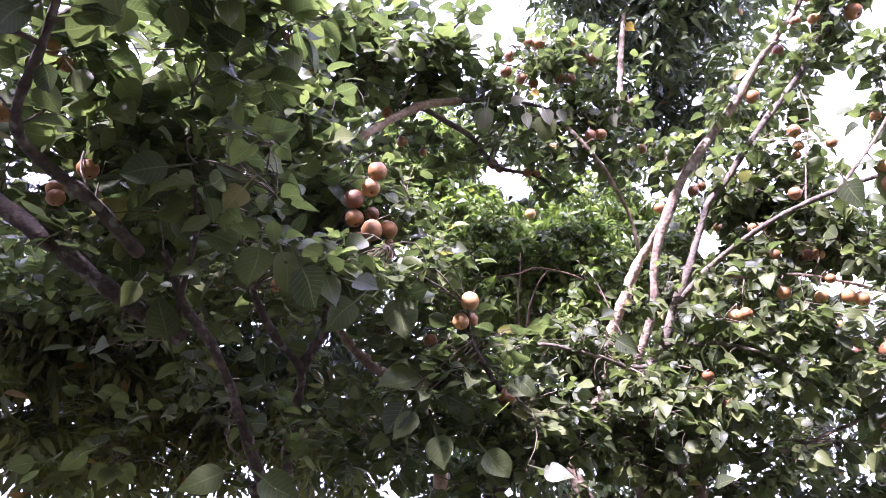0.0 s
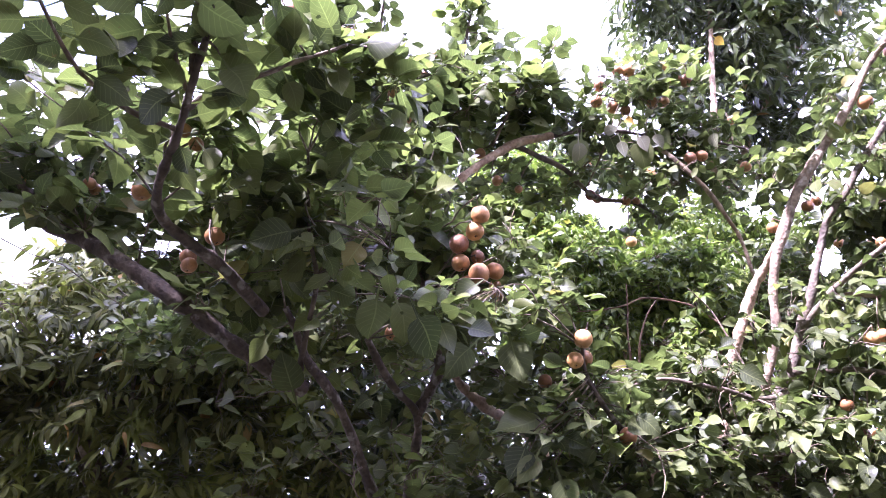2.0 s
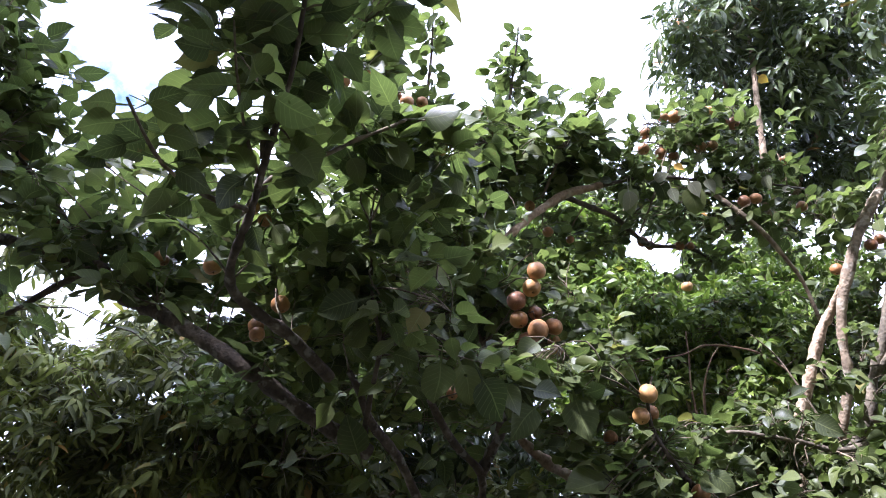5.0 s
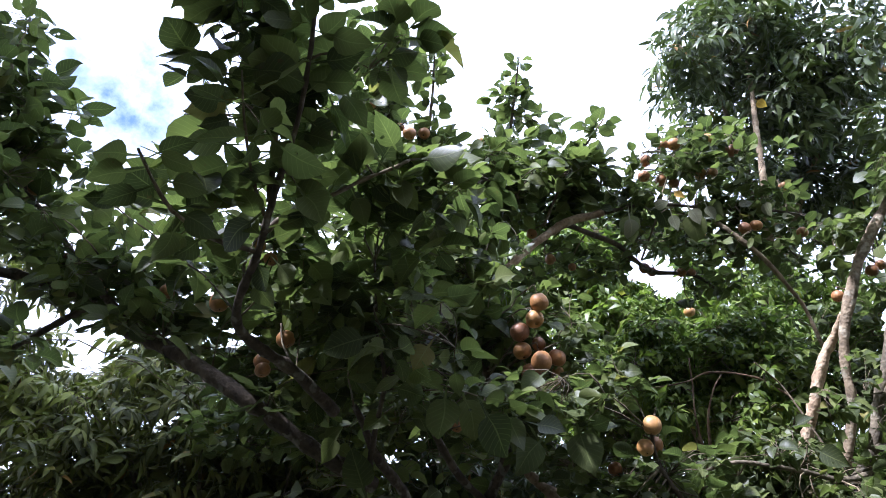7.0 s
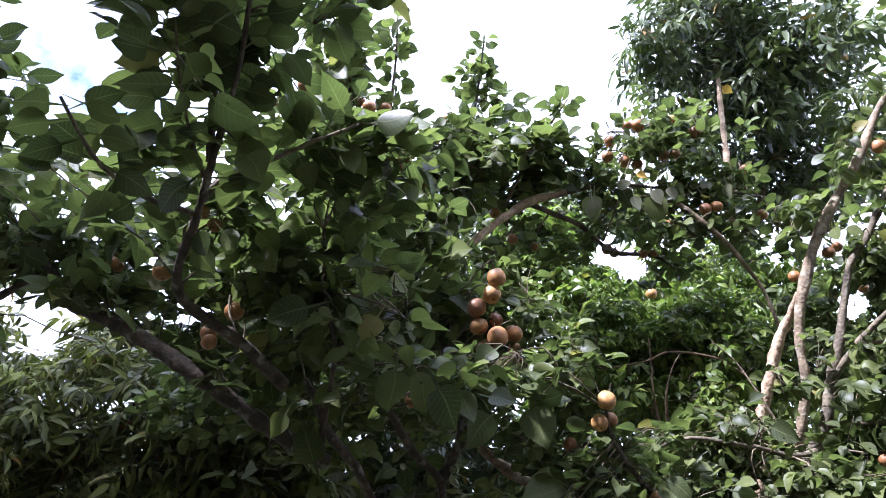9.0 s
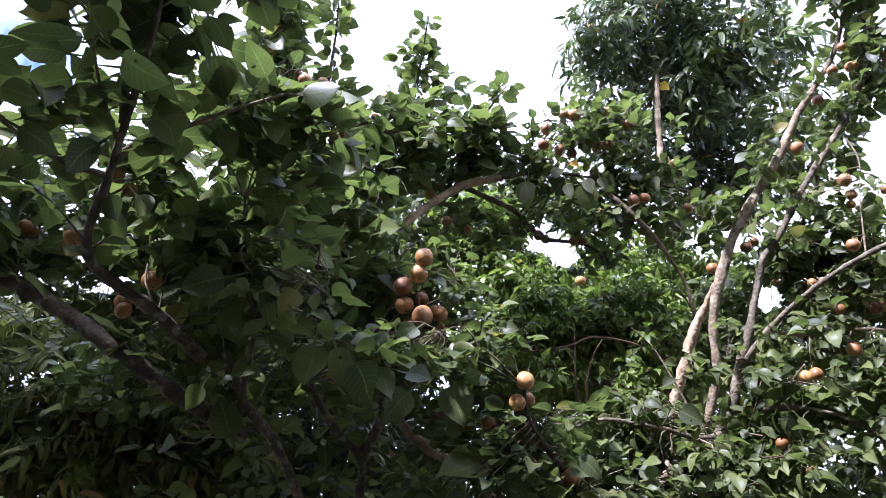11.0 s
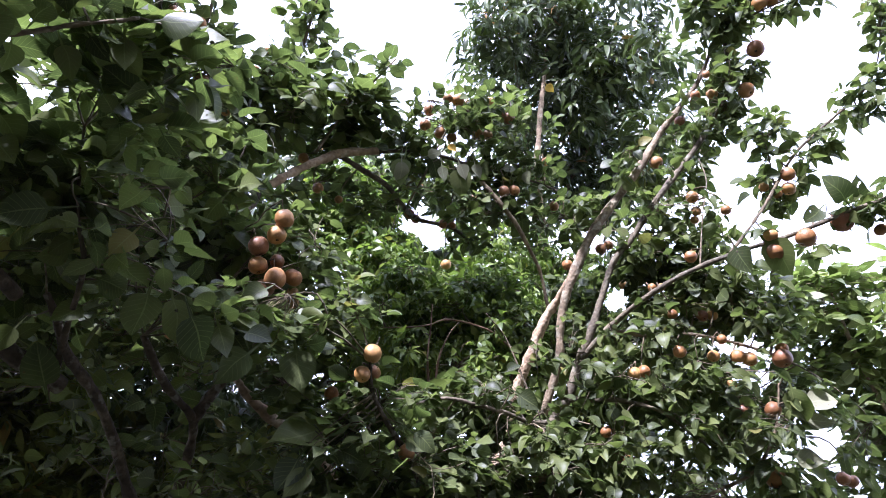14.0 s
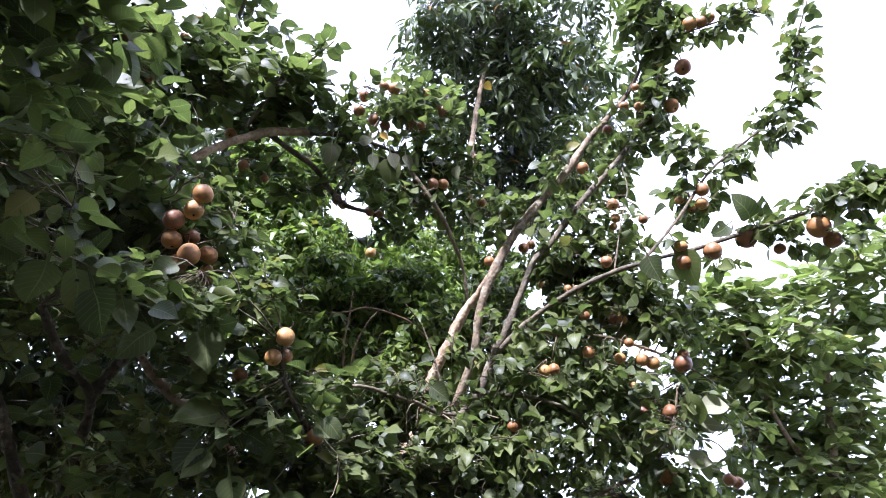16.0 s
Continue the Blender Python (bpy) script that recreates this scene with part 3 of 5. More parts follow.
limb(near_pear_tree, "limb", [(-0.438, 0.599, 2.884, 0.003), (-0.511, 0.669, 2.834, 0.004), (-0.573, 0.775, 2.726, 0.005), (-0.636, 0.869, 2.638, 0.006), (-0.735, 0.986, 2.559, 0.008), (-0.81, 1.073, 2.457, 0.009), (-0.905, 1.177, 2.402, 0.011), (-0.956, 1.276, 2.373, 0.013), (-0.945, 1.372, 2.353, 0.015), (-0.903, 1.514, 2.325, 0.017), (-0.86, 1.713, 2.261, 0.019)])
limb(near_pear_tree, "branch", [(-0.68, 0.812, 2.825, 0.005), (-0.696, 0.884, 2.712, 0.006), (-0.725, 0.942, 2.62, 0.008), (-0.752, 1, 2.548, 0.009)])
limb(near_pear_tree, "branch", [(-0.848, 0.679, 2.477, 0.003), (-0.88, 0.798, 2.462, 0.004), (-0.894, 0.887, 2.463, 0.005), (-0.874, 0.985, 2.463, 0.006), (-0.809, 1.071, 2.462, 0.007)])
limb(near_pear_tree, "branch", [(-0.466, 1.153, 2.722, 0.004), (-0.503, 1.13, 2.686, 0.005), (-0.568, 1.111, 2.652, 0.006), (-0.633, 1.095, 2.612, 0.006), (-0.724, 1.054, 2.546, 0.007), (-0.787, 1.052, 2.505, 0.008)])
limb(near_pear_tree, "branch", [(-0.689, 0.721, 2.672, 0.002), (-0.72, 0.803, 2.618, 0.003), (-0.765, 0.934, 2.576, 0.004), (-0.773, 1.019, 2.526, 0.006)])
limb(near_pear_tree, "branch", [(-2.398, 1.798, 2.575, 0.009), (-2.219, 1.798, 2.646, 0.01), (-2.022, 1.755, 2.697, 0.012), (-1.853, 1.715, 2.731, 0.014)])
limb(near_pear_tree, "branch", [(-2.096, 1.528, 3.171, 0.006), (-2.01, 1.618, 3.046, 0.011), (-1.906, 1.657, 2.916, 0.013), (-1.752, 1.669, 2.749, 0.014), (-1.636, 1.709, 2.62, 0.016)])
limb(near_pear_tree, "branch", [(-2.128, 1.3, 3.662, 0.005), (-2.084, 1.412, 3.378, 0.008), (-2.096, 1.528, 3.171, 0.01)])
limb(near_pear_tree, "limb", [(-0.632, 2.037, 2.26, 0.011), (-0.596, 2.14, 2.168, 0.014), (-0.564, 2.223, 2.116, 0.013), (-0.514, 2.315, 2.052, 0.014), (-0.54, 2.418, 1.938, 0.017), (-0.589, 2.532, 1.791, 0.019), (-0.588, 2.684, 1.578, 0.024)])
limb(near_pear_tree, "limb", [(-0.39, 2.439, 3.045, 0.017), (-0.462, 2.388, 2.888, 0.019), (-0.502, 2.311, 2.678, 0.019), (-0.459, 2.323, 2.421, 0.018), (-0.43, 2.307, 2.22, 0.019), (-0.479, 2.312, 2.12, 0.019), (-0.514, 2.315, 2.052, 0.02)])
limb(near_pear_tree, "branch", [(-0.373, 2.224, 2.177, 0.012), (-0.34, 2.303, 2.137, 0.017), (-0.254, 2.401, 2.071, 0.02), (-0.138, 2.502, 2.008, 0.021), (-0.054, 2.624, 1.887, 0.026), (-0.017, 2.783, 1.671, 0.031)], SUNLIT_PALE_BARK)
limb(near_pear_tree, "branch", [(-0.62, 1.35, 2.56, 0.003), (-0.633, 1.408, 2.476, 0.004), (-0.665, 1.525, 2.402, 0.005), (-0.688, 1.667, 2.325, 0.007), (-0.785, 1.867, 2.219, 0.01), (-0.854, 2.005, 2.111, 0.012)])
limb(near_pear_tree, "limb", [(0.07, 2.589, 3.355, 0.016), (-0.087, 2.578, 3.328, 0.02), (-0.193, 2.54, 3.254, 0.018), (-0.293, 2.482, 3.154, 0.018), (-0.39, 2.439, 3.045, 0.018)], SUNLIT_PALE_BARK)
limb(near_pear_tree, "branch", [(1.007, 2.847, 3.34, 0.005), (0.814, 2.777, 3.358, 0.007), (0.52, 2.701, 3.379, 0.008), (0.285, 2.654, 3.405, 0.009), (0.07, 2.589, 3.355, 0.012)])
limb(near_pear_tree, "branch", [(0.59, 2.979, 3.032, 0.007), (0.461, 2.916, 3.129, 0.008), (0.271, 2.857, 3.146, 0.011), (0.191, 2.794, 3.187, 0.012), (0.115, 2.722, 3.247, 0.012), (-0.001, 2.646, 3.281, 0.013), (-0.114, 2.579, 3.316, 0.014)])
limb(near_pear_tree, "branch", [(0.218, 2.798, 3.187, 0.005), (0.306, 2.69, 3.332, 0.005), (0.377, 2.677, 3.507, 0.005), (0.477, 2.667, 3.687, 0.006)])
limb(near_pear_tree, "branch", [(-0.234, 2.392, 4.242, 0.004), (-0.298, 2.508, 4.013, 0.007), (-0.359, 2.556, 3.698, 0.01), (-0.362, 2.479, 3.317, 0.012)])
limb(near_pear_tree, "branch", [(0.134, 2.482, 3.817, 0.004), (0.005, 2.533, 3.676, 0.006), (-0.111, 2.545, 3.506, 0.007), (-0.212, 2.527, 3.29, 0.008)])
limb(near_pear_tree, "branch", [(-0.761, 1.889, 4.095, 0.005), (-0.821, 2.003, 3.87, 0.008), (-0.813, 2.077, 3.536, 0.01), (-0.737, 2.17, 3.196, 0.012), (-0.617, 2.261, 2.98, 0.014)])
limb(near_pear_tree, "branch", [(-0.583, 1.97, 4.022, 0.004), (-0.622, 2.076, 3.819, 0.005), (-0.681, 2.163, 3.541, 0.008), (-0.727, 2.178, 3.228, 0.008)])
limb(near_pear_tree, "branch", [(0.074, 2.118, 2.216, 0.005), (0.086, 2.182, 2.127, 0.007), (0.156, 2.285, 2.022, 0.01), (0.234, 2.424, 1.936, 0.012), (0.295, 2.614, 1.779, 0.014), (0.169, 2.783, 1.61, 0.019)])
limb(far_pear_tree, "limb", [(0.943, 2.652, 2.760, 0.014), (0.908, 2.720, 2.690, 0.018), (0.861, 2.755, 2.623, 0.021), (0.811, 2.779, 2.518, 0.023), (0.755, 2.809, 2.382, 0.024), (0.716, 2.852, 2.274, 0.025), (0.691, 2.927, 2.101, 0.029), (0.634, 2.977, 1.971, 0.030), (0.556, 3.052, 1.755, 0.034)], SUNLIT_PALE_BARK)
limb(far_pear_tree, "limb", [(0.901, 2.865, 2.7, 0.01), (0.865, 2.82, 2.862, 0.008), (0.805, 2.766, 2.962, 0.01), (0.726, 2.705, 3.072, 0.011), (0.628, 2.671, 3.188, 0.012), (0.546, 2.687, 3.298, 0.009), (0.466, 2.704, 3.355, 0.006)])
limb(far_pear_tree, "limb", [(1.851, 2.462, 4.221, 0.007), (1.724, 2.523, 3.902, 0.011), (1.600, 2.576, 3.720, 0.015), (1.477, 2.617, 3.564, 0.018), (1.342, 2.630, 3.351, 0.019), (1.186, 2.644, 3.147, 0.021), (1.061, 2.638, 2.971, 0.022), (0.947, 2.652, 2.739, 0.022), (0.903, 2.683, 2.570, 0.018), (0.886, 2.712, 2.396, 0.018), (0.816, 2.770, 2.181, 0.018)])
limb(far_pear_tree, "limb", [(1.716, 2.285, 4.395, 0.006), (1.761, 2.352, 4.113, 0.009), (1.804, 2.417, 3.839, 0.011), (1.751, 2.454, 3.662, 0.012), (1.643, 2.502, 3.484, 0.013), (1.523, 2.542, 3.328, 0.014), (1.361, 2.555, 3.126, 0.015), (1.25, 2.597, 2.961, 0.015), (1.151, 2.615, 2.843, 0.015), (1.09, 2.646, 2.682, 0.016), (1.019, 2.653, 2.505, 0.017), (0.967, 2.697, 2.386, 0.019), (0.913, 2.72, 2.238, 0.021), (0.814, 2.765, 2.11, 0.025)], BROWN_BARK)
limb(far_pear_tree, "limb", [(2.227, 1.734, 2.971, 0.004), (2.108, 1.849, 2.892, 0.006), (1.999, 1.944, 2.854, 0.007), (1.885, 2.003, 2.821, 0.008), (1.733, 2.088, 2.775, 0.008), (1.641, 2.15, 2.751, 0.009), (1.519, 2.207, 2.726, 0.009), (1.366, 2.312, 2.685, 0.01), (1.253, 2.412, 2.637, 0.011), (1.135, 2.515, 2.561, 0.012), (1.038, 2.621, 2.471, 0.014), (0.967, 2.697, 2.386, 0.016)], BROWN_BARK)
limb(far_pear_tree, "branch", [(2.317, 1.889, 4.039, 0.003), (2.292, 1.973, 3.869, 0.004), (2.295, 2.052, 3.699, 0.004), (2.264, 2.12, 3.566, 0.004), (2.193, 2.168, 3.492, 0.005), (2.016, 2.217, 3.341, 0.006), (1.904, 2.252, 3.241, 0.006), (1.826, 2.299, 3.124, 0.007), (1.717, 2.274, 2.983, 0.007), (1.599, 2.247, 2.848, 0.007), (1.485, 2.239, 2.721, 0.007)])
limb(far_pear_tree, "branch", [(1.743, 2.359, 2.311, 0.005), (1.647, 2.358, 2.352, 0.006), (1.508, 2.41, 2.417, 0.007), (1.365, 2.472, 2.463, 0.008), (1.24, 2.538, 2.469, 0.008), (1.104, 2.582, 2.503, 0.008), (1.049, 2.615, 2.478, 0.01)])
limb(far_pear_tree, "branch", [(1.381, 2.463, 1.998, 0.004), (1.333, 2.453, 2.038, 0.006), (1.213, 2.483, 2.144, 0.007), (1.093, 2.538, 2.194, 0.01), (1.018, 2.6, 2.212, 0.012), (0.913, 2.72, 2.238, 0.014)], BROWN_BARK)
limb(far_pear_tree, "branch", [(1.652, 2.356, 2.235, 0.004), (1.634, 2.382, 2.116, 0.004), (1.603, 2.41, 2.021, 0.006), (1.543, 2.469, 1.918, 0.007), (1.417, 2.523, 1.856, 0.007), (1.256, 2.604, 1.794, 0.009), (1.018, 2.739, 1.796, 0.012)])
limb(far_pear_tree, "branch", [(2.214, 2.041, 4.115, 0.003), (2.111, 2.12, 4.108, 0.004), (1.923, 2.232, 4.065, 0.005), (1.772, 2.374, 4.039, 0.006)])
limb(far_pear_tree, "branch", [(1.796, 2.286, 3.403, 0.003), (1.806, 2.297, 3.256, 0.003), (1.808, 2.31, 3.107, 0.003)])
limb(far_pear_tree, "branch", [(1.579, 2.473, 3.332, 0.003), (1.569, 2.433, 3.183, 0.003), (1.51, 2.421, 2.992, 0.003), (1.393, 2.312, 2.697, 0.004)])
limb(far_pear_tree, "branch", [(0.567, 2.674, 2.597, 0.002), (0.659, 2.748, 2.522, 0.003), (0.709, 2.742, 2.394, 0.004), (0.76, 2.745, 2.248, 0.005)])
limb(far_pear_tree, "branch", [(0.229, 2.360, 2.128, 0.004), (0.354, 2.380, 2.158, 0.007), (0.470, 2.420, 2.145, 0.008), (0.587, 2.460, 2.125, 0.009), (0.721, 2.520, 2.100, 0.01), (0.865, 2.600, 2.141, 0.012), (0.913, 2.72, 2.2, 0.014)], BROWN_BARK)
limb(longan_tree, "limb", [(1.46, 3.7, 5.75, 0.012), (1.39, 3.8, 5.35, 0.014), (1.321, 3.8, 5.186, 0.015), (1.229, 3.66, 4.761, 0.016), (1.167, 3.6, 4.436, 0.018), (1.134, 3.6, 4.173, 0.019), (1.127, 3.66, 3.95, 0.021), (1.3, 4.2, 3.6, 0.03), (1.504, 4.711, 3.423, 0.045), (1.43, 5.176, 2.614, 0.063)])
limb(longan_tree, "branch", [(2.313, 3.992, 5.322, 0.012), (1.919, 4.164, 4.862, 0.017), (1.599, 4.376, 4.363, 0.021), (1.36, 4.606, 3.862, 0.029)])
limb(longan_tree, "branch", [(0.843, 3.585, 5.251, 0.008), (1.04, 3.773, 4.997, 0.012), (1.17, 4.046, 4.567, 0.016)])
limb(shade_tree, "limb", [(-2.686, 3.144, 2.561, 0.015), (-2.614, 3.27, 2.305, 0.028), (-2.566, 3.354, 2.135, 0.037), (-2.496, 3.534, 1.883, 0.042), (-2.431, 3.755, 1.536, 0.048)])
limb(shade_tree, "limb", [(-2.264, 3.178, 2.872, 0.008), (-2.321, 3.313, 2.553, 0.011), (-2.383, 3.448, 2.234, 0.014), (-2.417, 3.587, 1.914, 0.017)])
limb(shade_tree, "branch", [(-2.103, 3.269, 2.784, 0.008), (-2.202, 3.375, 2.557, 0.013), (-2.469, 3.474, 2.278, 0.023)])
limb(bush, "branch", [(0.448, 3.704, 3.095, 0.008), (0.446, 3.815, 2.85, 0.015), (0.443, 3.925, 2.605, 0.02), (0.448, 4.092, 2.237, 0.023)])
limb(bush, "branch", [(0.136, 3.546, 3.343, 0.007), (0.245, 3.701, 3.036, 0.01), (0.365, 3.885, 2.667, 0.013), (0.436, 4.062, 2.298, 0.017)])
limb(bush, "branch", [(0.986, 3.796, 3.316, 0.007), (0.864, 3.891, 3.066, 0.01), (0.614, 3.923, 2.664, 0.013), (0.453, 4.065, 2.298, 0.017)])
limb(bush, "branch", [(0.523, 3.676, 2.937, 0.007), (0.696, 3.607, 2.901, 0.01), (0.854, 3.568, 2.795, 0.012), (0.964, 3.656, 2.638, 0.015)])
limb(bright_tree, "limb", [(3.815, 3.628, 3.301, 0.012), (3.819, 3.83, 2.87, 0.02), (3.866, 3.955, 2.583, 0.028), (3.941, 4.109, 2.224, 0.036), (4.006, 4.315, 1.757, 0.044)])
limb(bright_tree, "branch", [(3.123, 3.798, 3.222, 0.008), (3.321, 3.961, 2.793, 0.012), (3.551, 4.085, 2.435, 0.016), (3.943, 4.21, 2.008, 0.024)])
limb(back_tree, "limb", [(-1.11, 4.481, 3.802, 0.018), (-1.219, 4.814, 3.273, 0.031), (-1.137, 5.122, 2.618, 0.049), (-1.105, 5.458, 1.882, 0.067)])
limb(back_tree, "branch", [(-3.08, 4.547, 2.757, 0.013), (-2.461, 4.749, 2.515, 0.021), (-1.834, 5.057, 2.286, 0.031), (-1.137, 5.38, 2.046, 0.04)])
limb(back_tree, "branch", [(1.536, 5.432, 3.308, 0.014), (0.815, 5.512, 2.891, 0.023), (-0.141, 5.49, 2.377, 0.032), (-1.099, 5.423, 1.964, 0.04)])
limb(back_tree, "limb", [(-1.402, 3.477, 3.721, 0.018), (-1.348, 3.85, 3.404, 0.026), (-1.264, 4.489, 2.997, 0.041), (-1.135, 5.128, 2.359, 0.057)])
limb(back_tree, "branch", [(-1.96, 3.734, 2.967, 0.014), (-1.677, 3.971, 3.027, 0.021), (-1.305, 4.483, 2.998, 0.029)])
# Overhead limb out of view, added to bear shading leaves.
limb(near_pear_tree, "limb", [(-0.438, 0.599, 2.884, 0.004), (-0.489, 0.468, 3.093, 0.005), (-0.695, 0.268, 3.468, 0.006), (-1.027, -0.011, 4.034, 0.006), (-1.274, -0.304, 4.658, 0.005)])
limb(bush, "branch", [(-0.042, 3.275, 2.658, 0.002), (0.109, 3.265, 2.729, 0.003), (0.312, 3.287, 2.748, 0.004), (0.46, 3.29, 2.79, 0.005), (0.661, 3.329, 2.772, 0.006), (0.845, 3.379, 2.722, 0.007), (0.949, 3.512, 2.582, 0.01)])
limb(bush, "branch", [(0.435, 3.21, 2.836, 0.002), (0.41, 3.248, 2.744, 0.004), (0.374, 3.29, 2.639, 0.006), (0.388, 3.395, 2.534, 0.007), (0.408, 3.596, 2.34, 0.011)])
limb(bush, "branch", [(0.309, 3.227, 2.758, 0.002), (0.347, 3.274, 2.666, 0.004), (0.329, 3.313, 2.574, 0.006), (0.378, 3.418, 2.481, 0.007), (0.408, 3.596, 2.34, 0.009)])
limb(bush, "branch", [(0.143, 3.233, 3.058, 0.002), (0.15, 3.261, 2.875, 0.003), (0.122, 3.318, 2.74, 0.004), (0.213, 3.417, 2.549, 0.007), (0.349, 3.587, 2.341, 0.009)])
limb(bush, "stem", [(0.348, 2.87, 2.706, 0.003), (0.34, 2.88, 2.574, 0.004), (0.329, 2.9, 2.448, 0.005), (0.36, 3.1, 2.2, 0.009), (0.45, 4.0, 1.7, 0.014)], STEM_BARK)
limb(bush, "stem", [(0.47, 2.87, 2.62, 0.002), (0.42, 2.87, 2.55, 0.003), (0.375, 2.9, 2.42, 0.005), (0.38, 3.1, 2.2, 0.009), (0.45, 4.0, 1.75, 0.014)], STEM_BARK)
limb(bush, "branch", [(0.112, 2.86, 2.582, 0.002), (0.237, 2.87, 2.589, 0.003), (0.33, 2.86, 2.6, 0.003), (0.417, 2.88, 2.635, 0.004), (0.557, 2.9, 2.618, 0.004), (0.665, 2.92, 2.568, 0.005), (0.749, 2.98, 2.436, 0.006), (0.6, 3.5, 2.1, 0.011), (0.46, 4.08, 1.9, 0.014)], STEM_BARK)
limb(far_pear_tree, "branch", [(2.494, 1.532, 3.052, 0.003), (2.384, 1.623, 3.023, 0.003), (2.227, 1.734, 2.971, 0.004)])
limb(near_pear_tree, "trunk", [(-0.1, 2.85, -0.1, 0.11), (-0.12, 2.82, 0.4, 0.085), (-0.15, 2.78, 0.9, 0.07), (-0.35, 2.72, 1.25, 0.05), (-0.59, 2.68, 1.58, 0.034), (-0.62, 2.62, 1.65, 0.03)])
for way in ([(-0.3, 2.73, 1.15, 0.045), (-0.5, 2.64, 1.38, 0.035), (-0.66, 2.55, 1.6, 0.028), (-0.68, 2.5, 1.68, 0.024)],
            [(-0.15, 2.79, 0.88, 0.05), (-0.08, 2.8, 1.3, 0.037), (-0.02, 2.78, 1.67, 0.03), (-0.02, 2.76, 1.75, 0.028)],
            [(-0.13, 2.8, 0.8, 0.05), (0.06, 2.82, 1.2, 0.037), (0.17, 2.78, 1.61, 0.028), (0.17, 2.76, 1.7, 0.025)]):
    limb(near_pear_tree, "limb", way)
limb(far_pear_tree, "trunk", [(1.0, 3.1, -0.1, 0.09), (0.98, 3.05, 0.5, 0.075), (0.9, 2.95, 1.1, 0.062), (0.82, 2.85, 1.7, 0.05), (0.81, 2.79, 2.0, 0.04), (0.81, 2.77, 2.15, 0.03)])
for way in ([(0.9, 2.95, 1.15, 0.05), (0.7, 3.0, 1.45, 0.04), (0.55, 3.05, 1.75, 0.03), (0.54, 3.05, 1.8, 0.028)],
            [(0.88, 2.92, 1.25, 0.04), (0.98, 2.82, 1.5, 0.03), (1.02, 2.74, 1.8, 0.022), (1.02, 2.73, 1.85, 0.02)]):
    limb(far_pear_tree, "limb", way)
limb(longan_tree, "trunk", [(1.6, 5.3, -0.1, 0.12), (1.58, 5.28, 1.0, 0.1), (1.5, 5.22, 2.0, 0.085), (1.43, 5.18, 2.61, 0.075), (1.42, 5.16, 2.7, 0.07)])
limb(longan_tree, "limb", [(1.43, 5.18, 2.6, 0.05), (1.4, 4.9, 3.2, 0.04), (1.36, 4.61, 3.86, 0.032), (1.17, 4.05, 4.57, 0.012)])
limb(shade_tree, "trunk", [(-2.2, 3.7, -0.1, 0.09), (-2.25, 3.7, 0.6, 0.07), (-2.35, 3.72, 1.2, 0.058), (-2.43, 3.76, 1.54, 0.05), (-2.44, 3.76, 1.6, 0.048)])
# The second limb is added to carry the unseen light-blocking leaves.
for way in ([(-2.35, 3.72, 1.2, 0.04), (-2.4, 3.65, 1.6, 0.03), (-2.42, 3.59, 1.91, 0.022), (-2.47, 3.47, 2.28, 0.018), (-2.55, 3.4, 2.45, 0.012)],
            [(-2.3, 3.7, 1.0, 0.04), (-2.65, 3.6, 1.9, 0.03), (-2.95, 3.5, 2.5, 0.024), (-3.4, 3.2, 2.95, 0.016), (-3.7, 2.6, 3.5, 0.01)]):
    limb(shade_tree, "limb", way)
limb(back_tree, "trunk", [(-1.0, 5.6, -0.1, 0.1), (-1.03, 5.56, 0.7, 0.085), (-1.08, 5.5, 1.4, 0.075), (-1.11, 5.46, 1.88, 0.07), (-1.11, 5.45, 1.95, 0.07)])
limb(bush, "trunk", [(0.5, 4.2, -0.1, 0.05), (0.48, 4.16, 0.8, 0.042), (0.46, 4.12, 1.6, 0.035), (0.45, 4.09, 2.24, 0.028), (0.45, 4.08, 2.3, 0.026)])
limb(bush, "branch", [(0.46, 4.11, 1.8, 0.024), (0.7, 3.9, 2.2, 0.02), (0.96, 3.66, 2.64, 0.016)])
limb(bright_tree, "trunk", [(3.95, 4.5, -0.1, 0.08), (3.98, 4.42, 0.8, 0.06), (4.01, 4.33, 1.7, 0.045), (4.01, 4.32, 1.8, 0.042)])
limb(bright_tree, "branch", [(3.99, 4.38, 1.3, 0.03), (3.96, 4.28, 1.7, 0.024), (3.94, 4.21, 2.01, 0.02), (3.93, 4.2, 2.05, 0.018)])

# Leaves between the camera and the lower stretches of the long pale limbs are left out.
for k, share in ((0, 0.8), (2, 0.93), (3, 0.6), (4, 0.5), (7, 0.85)):
    line = far_pear_tree.wood[k]
    for x, y, z in line[int(len(line) * (1 - share))::2, :3]:
        if rng.uniform() < 0.9:
            KEPT_IN_VIEW.append((x, y, z, 0.065 if k == 2 else 0.035))
# Bush stems and the longan limb are kept in the camera's view likewise.
for line in bush.wood[-4:]:
    for x, y, z in line[:18:2, :3]:
        if y < 2.95:
            KEPT_IN_VIEW.append((x, y, z, 0.035))
for x, y, z in longan_tree.wood[0][16:32, :3]:
    KEPT_IN_VIEW.append((x, y, z, 0.12))
# Sky gaps cut through the leaves along camera rays, towards these far points.
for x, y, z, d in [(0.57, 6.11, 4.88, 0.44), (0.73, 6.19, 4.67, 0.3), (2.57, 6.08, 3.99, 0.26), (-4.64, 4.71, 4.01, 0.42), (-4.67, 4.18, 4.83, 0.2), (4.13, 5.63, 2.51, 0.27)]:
    KEPT_IN_VIEW.append((x, y, z, d))

for line in (far_pear_tree.wood[13], near_pear_tree.wood[22]):
    for x, y, z in line[2:26:2, :3]:
        KEPT_IN_VIEW.append((x, y, z, 0.03))
